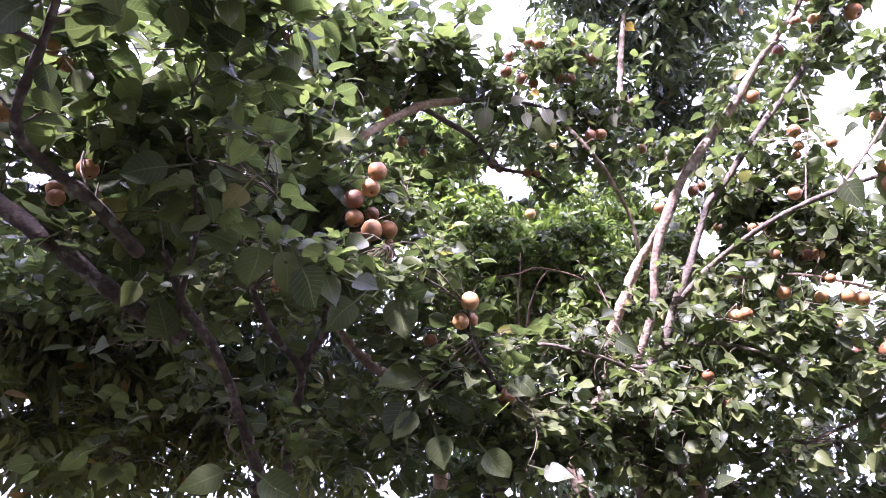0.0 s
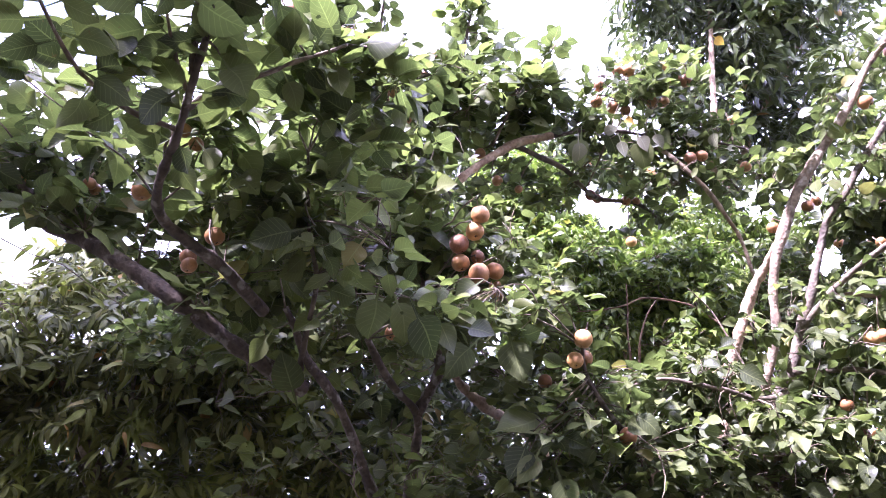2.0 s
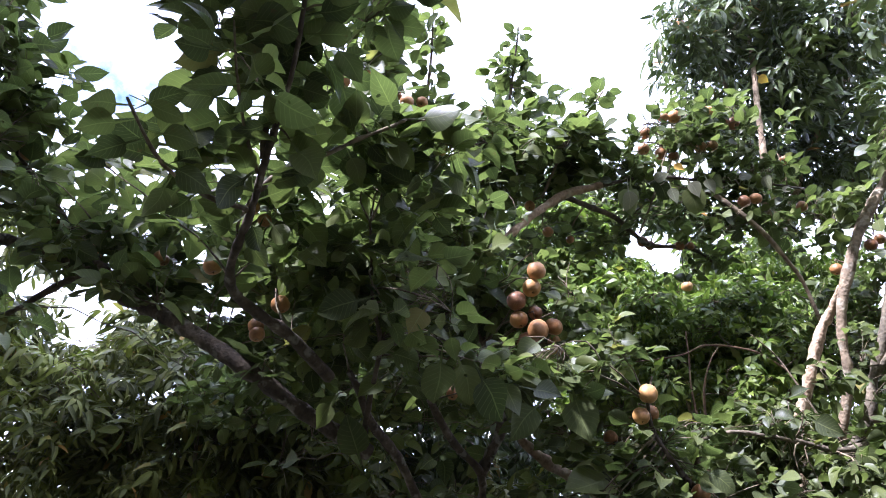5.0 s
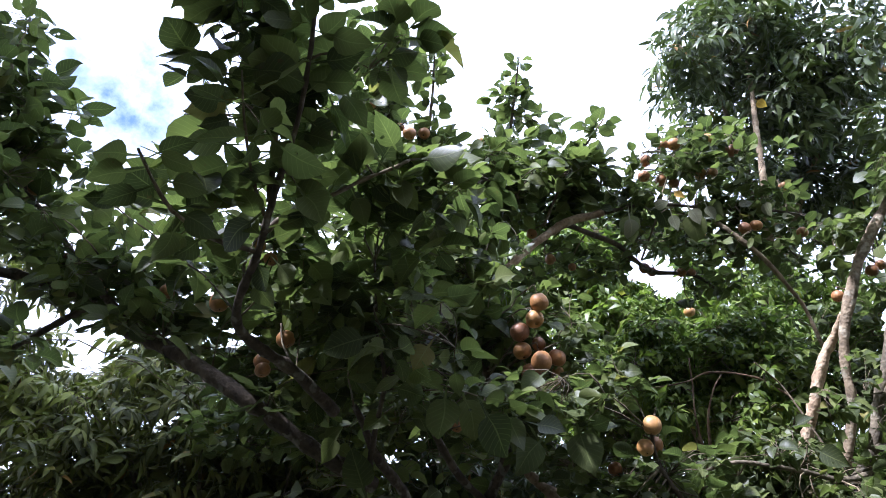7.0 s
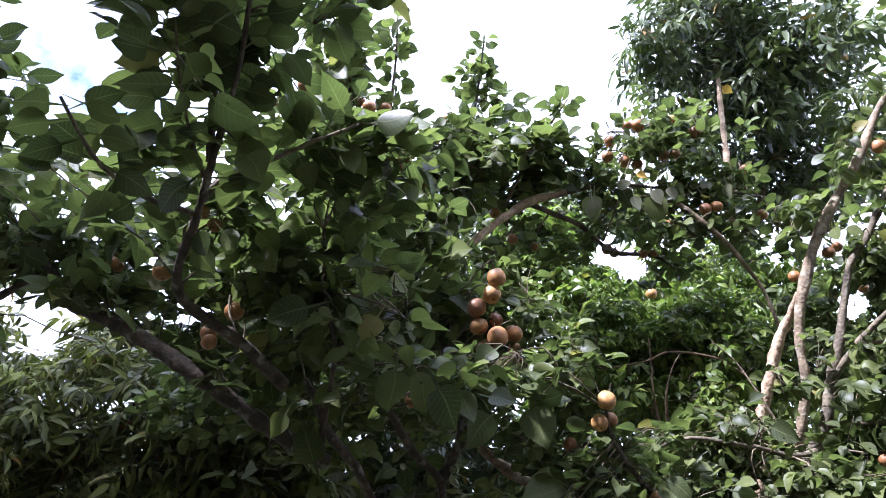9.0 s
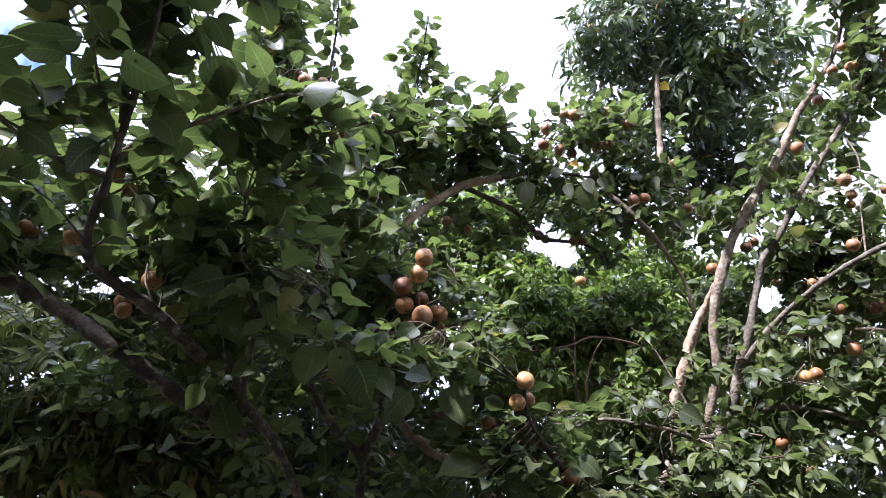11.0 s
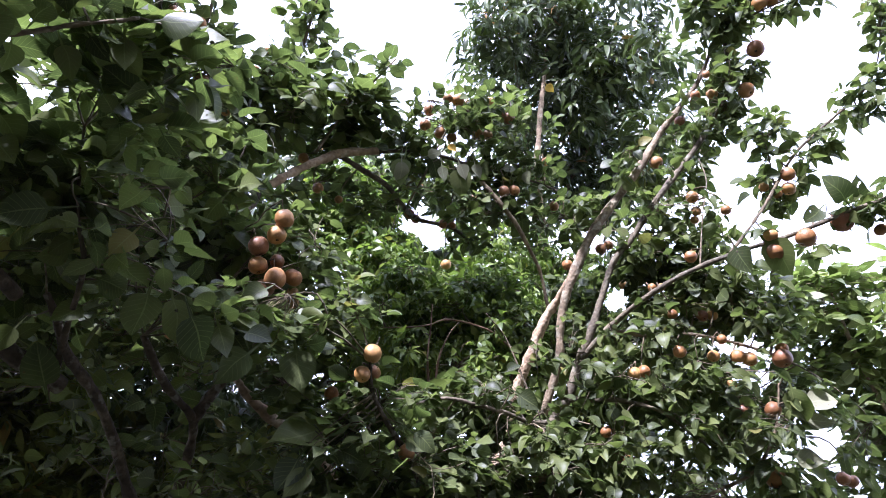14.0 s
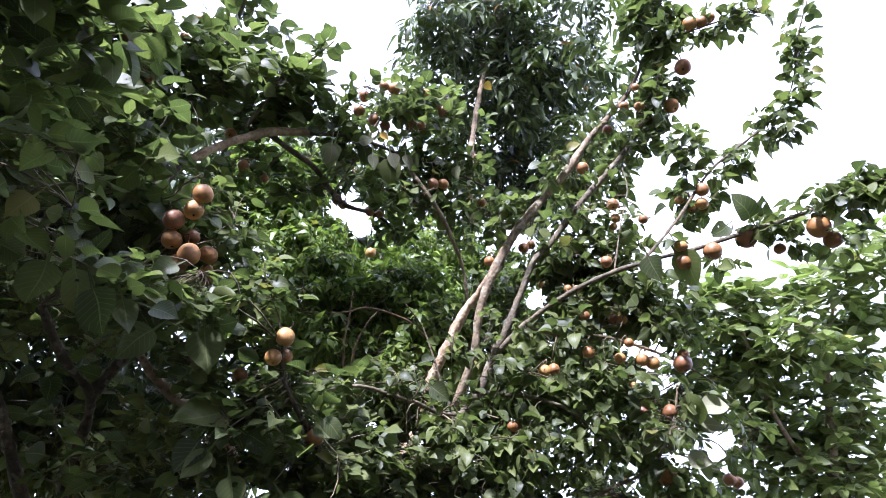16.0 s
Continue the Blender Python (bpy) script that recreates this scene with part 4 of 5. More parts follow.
# Leaves that hide the foremost leaves, the pale stub below the fruit and the arching limb from the camera go too.
for x, y, z, d in [(-0.36, 1.62, 2.143, 0.1), (-0.505, 1.63, 2.2, 0.08), (-0.32, 1.73, 2.165, 0.08), (-0.3, 1.81, 2.115, 0.08), (-0.134, 1.936, 2.14, 0.09),
                   (-0.14, 2.12, 1.976, 0.09), (0.24, 2.23, 1.97, 0.08), (0.036, 2.23, 1.913, 0.07), (-0.155, 2.06, 1.85, 0.08), (-0.28, 1.83, 2.33, 0.06),
                   (-0.35, 2.26, 2.16, 0.06), (-0.3, 2.35, 2.1, 0.06), (-0.25, 2.4, 2.07, 0.06), (-0.2, 2.45, 2.04, 0.06),
                   (-0.29, 2.48, 3.15, 0.04), (-0.24, 2.51, 3.2, 0.05), (-0.15, 2.56, 3.28, 0.05)]:
    KEPT_IN_VIEW.append((x, y, z, d))

# ---- pears ----
for x, y, z, d in [
    (-0.234, 1.99, 2.668, 0.066),
    (-0.257, 2.011, 2.615, 0.066),
    (-0.314, 2.02, 2.576, 0.07),
    (-0.313, 2.046, 2.517, 0.066),
    (-0.256, 2.075, 2.546, 0.051),
    (-0.248, 2.025, 2.464, 0.073),
    (-0.198, 2.076, 2.489, 0.066),
    (-0.202, 2.145, 2.457, 0.052),
    (-0.293, 2.081, 2.448, 0.074),
    (-0.198, 2.139, 2.423, 0.044),
    (-0.55, 2.042, 2.276, 0.049),
    (-0.053, 2.235, 2.136, 0.05),
    (0.209, 2.301, 1.954, 0.061),
]:
    pear(near_pear_tree, x, y, z, d)
for x, y, z, d in [
    (0.08, 2.108, 2.242, 0.063),
    (0.049, 2.132, 2.178, 0.056),
    (0.085, 2.174, 2.194, 0.053),
]:
    pear(near_pear_tree, x, y, z, d)
for x, y, z, d in [
    (-1.081, 1.364, 2.5, 0.057),
    (-0.893, 1.216, 2.57, 0.038),
    (-0.865, 1.235, 2.538, 0.038),
    (-0.993, 1.611, 2.472, 0.06),
    (-1.049, 1.581, 2.396, 0.049),
    (-1.622, 1.791, 2.723, 0.083),
    (-1.628, 1.854, 2.826, 0.045),
    (-1.962, 1.871, 2.923, 0.06),
]:
    pear(near_pear_tree, x, y, z, d)
for x, y, z, d in [
    (-0.982, 1.919, 3.645, 0.054),
    (-0.873, 1.971, 3.699, 0.035),
    (-0.765, 2.045, 3.611, 0.04),
    (-0.667, 2.083, 3.584, 0.055),
    (-1.132, 1.97, 3.599, 0.04),
    (-0.641, 2.199, 3.389, 0.045),
    (-0.509, 2.43, 3.654, 0.044),
    (-0.461, 2.393, 3.737, 0.039),
    (-0.538, 2.191, 3.237, 0.039),
    (-2.057, 1.532, 3.179, 0.064),
    (-1.954, 1.692, 2.937, 0.073),
    (-1.787, 1.692, 2.798, 0.054),
    (-1.503, 1.674, 2.735, 0.044),
    (-1.04, 1.576, 2.368, 0.047),
]:
    pear(near_pear_tree, x, y, z, d)
for x, y, z, d in [
    (-0.691, 2.262, 3.46, 0.045),
    (-0.665, 2.285, 3.419, 0.05),
    (-0.625, 2.277, 3.448, 0.04),
    (-0.942, 1.847, 3.561, 0.063),
    (-0.691, 1.927, 3.466, 0.058),
    (-0.276, 2.614, 3.309, 0.053),
    (-0.206, 2.677, 3.191, 0.053),
    (-0.109, 2.709, 3.153, 0.04),
    (0.233, 2.862, 3.174, 0.055),
    (0.264, 2.874, 3.156, 0.05),
    (0.403, 2.899, 3.147, 0.05),
    (0.451, 2.908, 3.144, 0.044),
]:
    pear(near_pear_tree, x, y, z, d)
for x, y, z, d in [
    (0.312, 2.655, 3.658, 0.061),
    (0.404, 2.638, 3.725, 0.055),
    (0.458, 2.647, 3.725, 0.066),
    (0.293, 2.684, 3.588, 0.061),
    (0.372, 2.707, 3.562, 0.061),
    (0.431, 2.722, 3.549, 0.055),
    (0.617, 2.665, 3.736, 0.061),
    (0.681, 2.698, 3.685, 0.066),
    (0.729, 2.709, 3.677, 0.066),
    (0.564, 2.728, 3.581, 0.061),
    (0.619, 2.734, 3.585, 0.055),
    (0.939, 2.821, 3.499, 0.05),
    (0.673, 2.665, 3.216, 0.056),
    (0.724, 2.669, 3.225, 0.056),
    (0.991, 2.922, 3.292, 0.055),
]:
    pear(near_pear_tree, x, y, z, d)
for x, y, z, d in [
    (0.95, 2.66, 2.84, 0.05),
    (1.193, 2.853, 3.021, 0.057),
    (1.232, 2.849, 3.042, 0.049),
    (0.46, 3.267, 3.088, 0.06),
    (1.321, 2.942, 2.867, 0.046),
    (1.474, 2.965, 2.865, 0.052),
    (1.512, 2.971, 2.865, 0.046),
    (1.113, 2.804, 2.12, 0.054),
    (1.178, 2.863, 2.011, 0.054),
]:
    pear(far_pear_tree, x, y, z, d)
for x, y, z, d in [
    (1.906, 2.221, 4.096, 0.075),
    (1.964, 2.204, 4.107, 0.069),
    (2.002, 2.187, 4.128, 0.058),
    (1.897, 2.317, 3.894, 0.086),
    (1.859, 2.41, 3.71, 0.081),
    (1.699, 2.445, 3.701, 0.058),
    (1.62, 2.461, 3.7, 0.049),
    (1.551, 2.526, 3.589, 0.052),
    (1.445, 2.632, 3.405, 0.066),
    (1.667, 2.409, 3.792, 0.04),
    (1.862, 2.281, 3.148, 0.064),
    (1.868, 2.307, 3.089, 0.062),
    (1.819, 2.325, 3.07, 0.046),
    (1.765, 2.322, 3.1, 0.044),
    (1.509, 2.473, 3.121, 0.059),
    (1.528, 2.497, 3.061, 0.048),
    (1.524, 2.515, 3.025, 0.04),
    (1.659, 2.472, 3.062, 0.048),
]:
    pear(far_pear_tree, x, y, z, d)
for x, y, z, d in [
    (1.617, 2.147, 2.695, 0.073),
    (1.731, 2.103, 2.744, 0.077),
    (1.86, 2.053, 2.797, 0.087),
    (1.6, 2.122, 2.757, 0.055),
    (2.074, 1.899, 2.8, 0.088),
    (2.136, 1.907, 2.757, 0.075),
    (2.131, 1.918, 2.856, 0.049),
    (2.003, 2.043, 2.761, 0.05),
    (1.374, 2.335, 2.752, 0.053),
    (1.245, 2.46, 2.659, 0.039),
    (1.281, 2.453, 2.659, 0.037),
    (1.332, 2.492, 2.555, 0.044),
    (1.453, 2.473, 2.545, 0.049),
    (1.492, 2.466, 2.545, 0.049),
]:
    pear(far_pear_tree, x, y, z, d)
for x, y, z, d in [
    (1.308, 2.435, 2.375, 0.054),
    (1.439, 2.419, 2.355, 0.049),
    (1.533, 2.403, 2.352, 0.058),
    (1.58, 2.399, 2.34, 0.058),
    (1.678, 2.34, 2.33, 0.078),
    (1.699, 2.36, 2.375, 0.051),
    (1.469, 2.385, 2.415, 0.04),
    (1.121, 2.466, 2.289, 0.055),
    (1.157, 2.456, 2.296, 0.051),
    (1.634, 2.403, 2.142, 0.064),
    (1.549, 2.472, 2.15, 0.053),
    (1.513, 2.454, 2.249, 0.04),
    (1.622, 2.463, 1.899, 0.08),
    (2.142, 2.797, 1.931, 0.062),
    (2.181, 2.795, 1.92, 0.057),
    (0.956, 2.408, 2.048, 0.043),
    (1.044, 2.437, 1.951, 0.043),
]:
    pear(far_pear_tree, x, y, z, d)

# ---- trees: leaves ----
for c, size, layers in [
    ((-0.672, 0.773, 2.834), (0.159, 0.12, 0.098), 0.45),
    ((-0.738, 0.824, 2.718), (0.134, 0.12, 0.098), 0.4),
    ((-0.865, 0.932, 2.602), (0.121, 0.12, 0.083), 0.5),
    ((-0.656, 0.699, 2.517), (0.093, 0.06, 0.062), 0.35),
    ((-0.48, 0.847, 2.842), (0.1, 0.15, 0.087), 0.6),
    ((-0.573, 1.031, 2.791), (0.138, 0.14, 0.151), 0.5),
    ((-0.346, 1.279, 2.753), (0.135, 0.12, 0.075), 0.9),
    ((-0.517, 1.276, 2.692), (0.181, 0.15, 0.12), 1),
    ((-0.605, 0.596, 2.822), (0.172, 0.16, 0.097), 0.5),
]:
    mass(near_pear_tree, c, size, layers, 0.95)
for c, size, layers in [
    ((-0.939, 1.219, 2.624), (0.256, 0.2, 0.105), 0.6),
    ((-0.709, 1.418, 2.571), (0.302, 0.2, 0.159), 0.5),
    ((-0.619, 1.552, 2.784), (0.247, 0.2, 0.159), 0.5),
    ((-0.593, 1.478, 2.409), (0.232, 0.2, 0.139), 0.35),
    ((-0.856, 1.533, 2.518), (0.218, 0.2, 0.117), 0.6),
    ((-0.363, 1.708, 2.198), (0.175, 0.12, 0.095), 0.35),
    ((-0.927, 2.145, 2.339), (0.371, 0.25, 0.227), 0.06),
    ((-0.657, 2.239, 2.177), (0.384, 0.25, 0.162), 0.08),
]:
    mass(near_pear_tree, c, size, layers, 0.9)
for c, size, layers in [
    ((-2.072, 1.423, 3.468), (0.208, 0.22, 0.208), 1),
    ((-2.075, 1.533, 3.171), (0.215, 0.22, 0.215), 1),
    ((-1.322, 1.235, 2.754), (0.147, 0.15, 0.082), 0.6),
    ((-1.789, 1.529, 2.876), (0.257, 0.25, 0.138), 0.8),
    ((-1.564, 1.674, 2.608), (0.155, 0.2, 0.135), 1.1),
    ((-1.528, 1.702, 2.882), (0.268, 0.25, 0.165), 0.7),
    ((-2.196, 1.793, 2.664), (0.107, 0.15, 0.086), 0.7),
    ((-2.146, 1.255, 3.837), (0.089, 0.15, 0.134), 1),
    ((-1.846, 1.631, 2.778), (0.141, 0.15, 0.081), 1),
]:
    mass(near_pear_tree, c, size, layers, 1.0)
for c, size, layers in [
    ((-0.88, 1.976, 3.894), (0.116, 0.2, 0.335), 1),
    ((-0.611, 2.066, 3.842), (0.057, 0.1, 0.232), 0.3),
    ((-0.298, 2.508, 4.013), (0.117, 0.1, 0.249), 0.35),
    ((-0.166, 2.576, 3.945), (0.132, 0.1, 0.082), 0.4),
    ((0.111, 2.511, 3.757), (0.096, 0.08, 0.069), 0.3),
    ((-0.444, 2.452, 3.64), (0.275, 0.2, 0.138), 1),
    ((-0.188, 2.555, 3.56), (0.303, 0.2, 0.124), 1),
    ((-0.051, 2.532, 3.552), (0.163, 0.15, 0.135), 1),
    ((-0.976, 1.956, 3.478), (0.241, 0.2, 0.12), 1),
    ((-0.67, 2.219, 3.549), (0.155, 0.2, 0.129), 1),
]:
    mass(near_pear_tree, c, size, layers, 0.95)
for c, size, layers in [
    ((-0.61, 2.274, 3.338), (0.27, 0.25, 0.221), 1),
    ((-0.403, 2.389, 3.396), (0.279, 0.25, 0.203), 1),
    ((-0.681, 2.031, 2.993), (0.258, 0.25, 0.215), 0.65),
    ((-0.52, 1.916, 2.811), (0.257, 0.25, 0.218), 0.6),
    ((-0.635, 1.663, 2.597), (0.224, 0.22, 0.189), 0.6),
    ((-0.871, 1.679, 2.729), (0.235, 0.22, 0.181), 0.75),
    ((-1.047, 1.778, 2.696), (0.227, 0.22, 0.17), 1.2),
    ((-1.344, 1.956, 2.941), (0.236, 0.25, 0.215), 0.8),
    ((-0.799, 1.808, 3.204), (0.268, 0.25, 0.186), 0.9),
    ((-0.448, 2.2, 2.696), (0.193, 0.2, 0.172), 1),
]:
    mass(near_pear_tree, c, size, layers, 0.9)
for c, size, layers in [
    ((0.462, 2.676, 3.662), (0.22, 0.2, 0.138), 0.6),
    ((0.693, 2.711, 3.66), (0.193, 0.2, 0.124), 0.55),
    ((0.184, 2.617, 3.455), (0.213, 0.15, 0.107), 0.5),
    ((0.519, 2.707, 3.367), (0.373, 0.15, 0.12), 0.5),
    ((0.787, 2.811, 3.47), (0.248, 0.2, 0.138), 0.55),
    ((0.611, 2.803, 3.183), (0.347, 0.2, 0.16), 0.45),
    ((0.406, 2.911, 3.122), (0.22, 0.15, 0.11), 0.4),
    ((0.165, 2.79, 3.188), (0.163, 0.1, 0.081), 0.5),
    ((0.927, 2.852, 3.18), (0.213, 0.2, 0.187), 0.5),
]:
    mass(near_pear_tree, c, size, layers, 0.66)
for c, size, layers in [
    ((-0.209, 2.145, 2.652), (0.124, 0.15, 0.165), 1),
    ((-0.226, 1.972, 2.294), (0.217, 0.15, 0.099), 0.7),
    ((-0.353, 1.845, 2.287), (0.189, 0.15, 0.103), 0.6),
    ((-0.042, 2.217, 2.426), (0.162, 0.2, 0.141), 0.8),
    ((-0.172, 2.189, 2.199), (0.213, 0.2, 0.135), 0.7),
    ((0.088, 2.269, 2.108), (0.232, 0.2, 0.135), 1),
    ((-0.096, 2.216, 1.92), (0.296, 0.2, 0.148), 0.7),
    ((0.265, 2.384, 1.912), (0.29, 0.2, 0.155), 0.72),
    ((-0.362, 2.389, 1.816), (0.277, 0.2, 0.119), 0.35),
    ((-0.018, 2.366, 1.735), (0.378, 0.2, 0.114), 0.7),
]:
    mass(near_pear_tree, c, size, layers, 0.7)
for c, size, layers in [
    ((-0.855, 1.722, 2.395), (0.241, 0.2, 0.103), 0.25),
    ((-0.852, 2.432, 2.293), (0.335, 0.25, 0.246), 0.1),
    ((-1.231, 2.623, 2.237), (0.289, 0.25, 0.289), 0.12),
    ((-0.912, 2.695, 1.937), (0.441, 0.25, 0.186), 0.1),
    ((-0.568, 2.624, 1.963), (0.246, 0.25, 0.179), 0.15),
    ((-0.482, 2.39, 2.264), (0.215, 0.2, 0.172), 0.1),
    ((-1, 1.756, 2.27), (0.155, 0.2, 0.086), 0.22),
    ((-1.332, 2.669, 1.856), (0.348, 0.25, 0.163), 0.12),
    ((-0.609, 1.931, 2.381), (0.222, 0.2, 0.111), 0.22),
    # Dense lids of leaves, added to shade the space below.
    ((-0.946, 2.355, 2.68), (0.464, 0.3, 0.116), 2.2),
    ((-1.368, 2.433, 2.612), (0.361, 0.3, 0.108), 2.2),
    ((-0.6, 2.511, 2.692), (0.337, 0.3, 0.144), 2.0),
]:
    mass(near_pear_tree, c, size, layers, 0.95)
for c, size, layers in [
    ((0.445, 2.577, 2.157), (0.279, 0.2, 0.129), 1),
    ((0.754, 2.717, 2.195), (0.246, 0.2, 0.08), 1),
    ((0.8, 2.667, 2.075), (0.322, 0.2, 0.129), 1),
    ((1.084, 2.777, 2.172), (0.246, 0.2, 0.134), 1),
    ((0.508, 2.596, 1.89), (0.289, 0.2, 0.144), 0.72),
    ((0.686, 2.658, 1.813), (0.268, 0.2, 0.103), 0.72),
    ((1.119, 3.145, 2.593), (0.24, 0.2, 0.133), 0.6),
]:
    mass(far_pear_tree, c, size, layers, 0.67)
for c, size, layers in [
    ((1.78, 2.362, 4.204), (0.157, 0.15, 0.271), 1.6),
    ((1.804, 2.417, 3.839), (0.132, 0.15, 0.234), 1.5),
    ((1.684, 2.552, 3.598), (0.175, 0.2, 0.175), 1.2),
    ((1.455, 2.653, 3.358), (0.259, 0.2, 0.13), 1.1),
    ((1.142, 2.664, 3.102), (0.248, 0.2, 0.138), 0.7),
    ((1.481, 2.529, 3.012), (0.24, 0.2, 0.16), 0.8),
    ((1.811, 2.294, 3.379), (0.101, 0.08, 0.085), 1.3),
    ((1.868, 2.335, 3.149), (0.131, 0.12, 0.144), 1.2),
    ((2.05, 2.264, 3.345), (0.147, 0.08, 0.075), 0.9),
    ((2.194, 2.176, 3.475), (0.12, 0.08, 0.075), 0.9),
]:
    mass(far_pear_tree, c, size, layers, 0.75)
for c, size, layers in [
    ((2.301, 2.016, 3.772), (0.048, 0.05, 0.28), 0.8),
    ((2.291, 2.121, 3.554), (0.08, 0.07, 0.075), 0.9),
    ((2.098, 2.126, 4.1), (0.142, 0.12, 0.085), 1.1),
    ((1.91, 2.238, 4.057), (0.101, 0.1, 0.072), 0.8),
    ((1.314, 2.561, 2.893), (0.288, 0.2, 0.144), 0.7),
    ((1.614, 2.485, 2.694), (0.279, 0.2, 0.152), 0.9),
    ((1.385, 2.507, 2.5), (0.294, 0.2, 0.123), 0.7),
    ((1.623, 2.412, 2.487), (0.144, 0.15, 0.096), 0.7),
    ((1.594, 2.469, 2.257), (0.26, 0.2, 0.118), 0.8),
    ((1.293, 2.477, 2.243), (0.302, 0.2, 0.116), 0.72),
    ((1.003, 2.483, 2.229), (0.251, 0.2, 0.137), 0.72),
]:
    mass(far_pear_tree, c, size, layers, 0.72)
for c, size, layers in [
    ((1.183, 2.44, 2.009), (0.307, 0.2, 0.175), 0.65),
    ((1.536, 2.466, 2.048), (0.182, 0.2, 0.114), 0.8),
    ((1.801, 2.407, 2.185), (0.116, 0.15, 0.139), 0.8),
    ((0.832, 2.412, 1.972), (0.295, 0.2, 0.169), 0.72),
    ((2.069, 1.947, 2.818), (0.201, 0.12, 0.089), 0.8),
    ((2.199, 1.864, 2.942), (0.134, 0.1, 0.078), 0.8),
    ((1.904, 2.02, 2.849), (0.091, 0.08, 0.057), 0.5),
    ((1.722, 2.156, 2.754), (0.139, 0.1, 0.07), 0.4),
    ((1.684, 2.505, 1.904), (0.205, 0.12, 0.08), 0.6),
    ((0.519, 2.486, 2.181), (0.241, 0.2, 0.132), 0.72),
    ((0.413, 2.423, 1.88), (0.283, 0.2, 0.141), 0.72),
]:
    mass(far_pear_tree, c, size, layers, 0.66)
for c, size, layers in [
    ((-0.027, 3.597, 3.42), (0.378, 0.3, 0.206), 1.2),
    ((0.411, 3.768, 3.311), (0.453, 0.3, 0.244), 1.2),
    ((0.775, 3.91, 3.116), (0.453, 0.3, 0.279), 0.8),
    ((0.143, 3.822, 2.979), (0.482, 0.3, 0.31), 0.5),
    ((1.008, 3.953, 3.466), (0.397, 0.3, 0.217), 1),
    ((0.589, 3.969, 2.678), (0.509, 0.3, 0.238), 0.5),
    ((1.288, 4.234, 2.936), (0.433, 0.3, 0.289), 0.5),
    ((0.076, 3.882, 2.578), (0.47, 0.3, 0.268), 0.7),
]:
    mass(bush, c, size, layers)
for c, size, layers in [
    ((0.872, 3.707, 5.253), (0.186, 0.3, 0.289), 0.6),
    ((1.229, 3.91, 5.244), (0.337, 0.4, 0.674), 0.75),
    ((1.608, 4.162, 5.155), (0.344, 0.4, 0.645), 0.75),
    ((1.891, 4.342, 4.744), (0.295, 0.4, 0.59), 0.7),
    ((2.162, 3.962, 5.108), (0.162, 0.3, 0.445), 1),
    ((1.49, 3.615, 5.866), (0.506, 0.4, 0.379), 1),
    ((1.553, 4.45, 4.421), (0.506, 0.4, 0.295), 1.1),
    ((1.049, 4.223, 4.62), (0.253, 0.3, 0.253), 1),
    ((2.027, 4.627, 4.297), (0.295, 0.3, 0.253), 0.8),
]:
    mass(longan_tree, c, size, layers)
for c, size, layers in [
    ((1.873, 3.445, 4.966), (0.173, 0.3, 0.454), 1),
    ((1.978, 3.635, 4.516), (0.227, 0.3, 0.33), 1),
    ((1.056, 3.559, 5.294), (0.379, 0.4, 0.379), 1),
    ((1.446, 3.816, 4.826), (0.215, 0.3, 0.301), 1),
    ((1.969, 3.225, 5.155), (0.121, 0.2, 0.242), 0.6),
    ((1.717, 4.400, 4.628), (0.25, 0.25, 0.25), 0.9),
    ((2.037, 4.500, 4.968), (0.22, 0.25, 0.3), 0.9),
    ((2.223, 4.500, 4.619), (0.25, 0.25, 0.22), 0.8),
]:
    mass(longan_tree, c, size, layers)
for c, size, layers in [
    ((-3.369, 3.059, 3.272), (0.247, 0.3, 0.159), 0.8),
    ((-3.461, 3.078, 2.996), (0.206, 0.3, 0.206), 1),
    ((-3.05, 3.193, 2.749), (0.537, 0.4, 0.268), 1.68),
    ((-2.421, 3.311, 2.79), (0.47, 0.4, 0.235), 1.4),
    ((-3.096, 3.134, 2.422), (0.477, 0.4, 0.223), 1.68),
    ((-2.447, 3.398, 2.421), (0.523, 0.4, 0.261), 1.68),
    ((-2.055, 3.656, 2.535), (0.378, 0.4, 0.31), 1.4),
    ((-2.85, 3.289, 3.071), (0.388, 0.3, 0.141), 0.8),
]:
    mass(shade_tree, c, size, layers)
for c, size, layers in [
    ((-1.763, 3.696, 2.381), (0.503, 0.4, 0.369), 0.84),
    ((-1.29, 3.907, 2.07), (0.503, 0.4, 0.268), 1),
    ((-2.116, 3.62, 1.94), (0.636, 0.4, 0.223), 1.4),
    ((-0.762, 4.002, 2.034), (0.503, 0.4, 0.302), 0.9),
    ((-2.813, 3.539, 1.889), (0.477, 0.3, 0.191), 1.4),
]:
    mass(shade_tree, c, size, layers)
for c, size, layers in [
    ((3.177, 3.997, 3.253), (0.33, 0.3, 0.248), 0.9),
    ((3.494, 4.093, 2.918), (0.454, 0.3, 0.371), 0.9),
    ((3.791, 3.797, 3.19), (0.364, 0.3, 0.364), 0.9),
    ((3.957, 3.989, 2.714), (0.364, 0.3, 0.404), 1),
    ((3.553, 4.363, 2.319), (0.495, 0.3, 0.33), 0.9),
    ((3.925, 4.129, 2.187), (0.356, 0.3, 0.316), 1),
    ((3.151, 4.26, 2.941), (0.295, 0.3, 0.295), 0.7),
    ((4.184, 3.703, 3.231), (0.242, 0.3, 0.445), 1),
]:
    mass(bright_tree, c, size, layers)
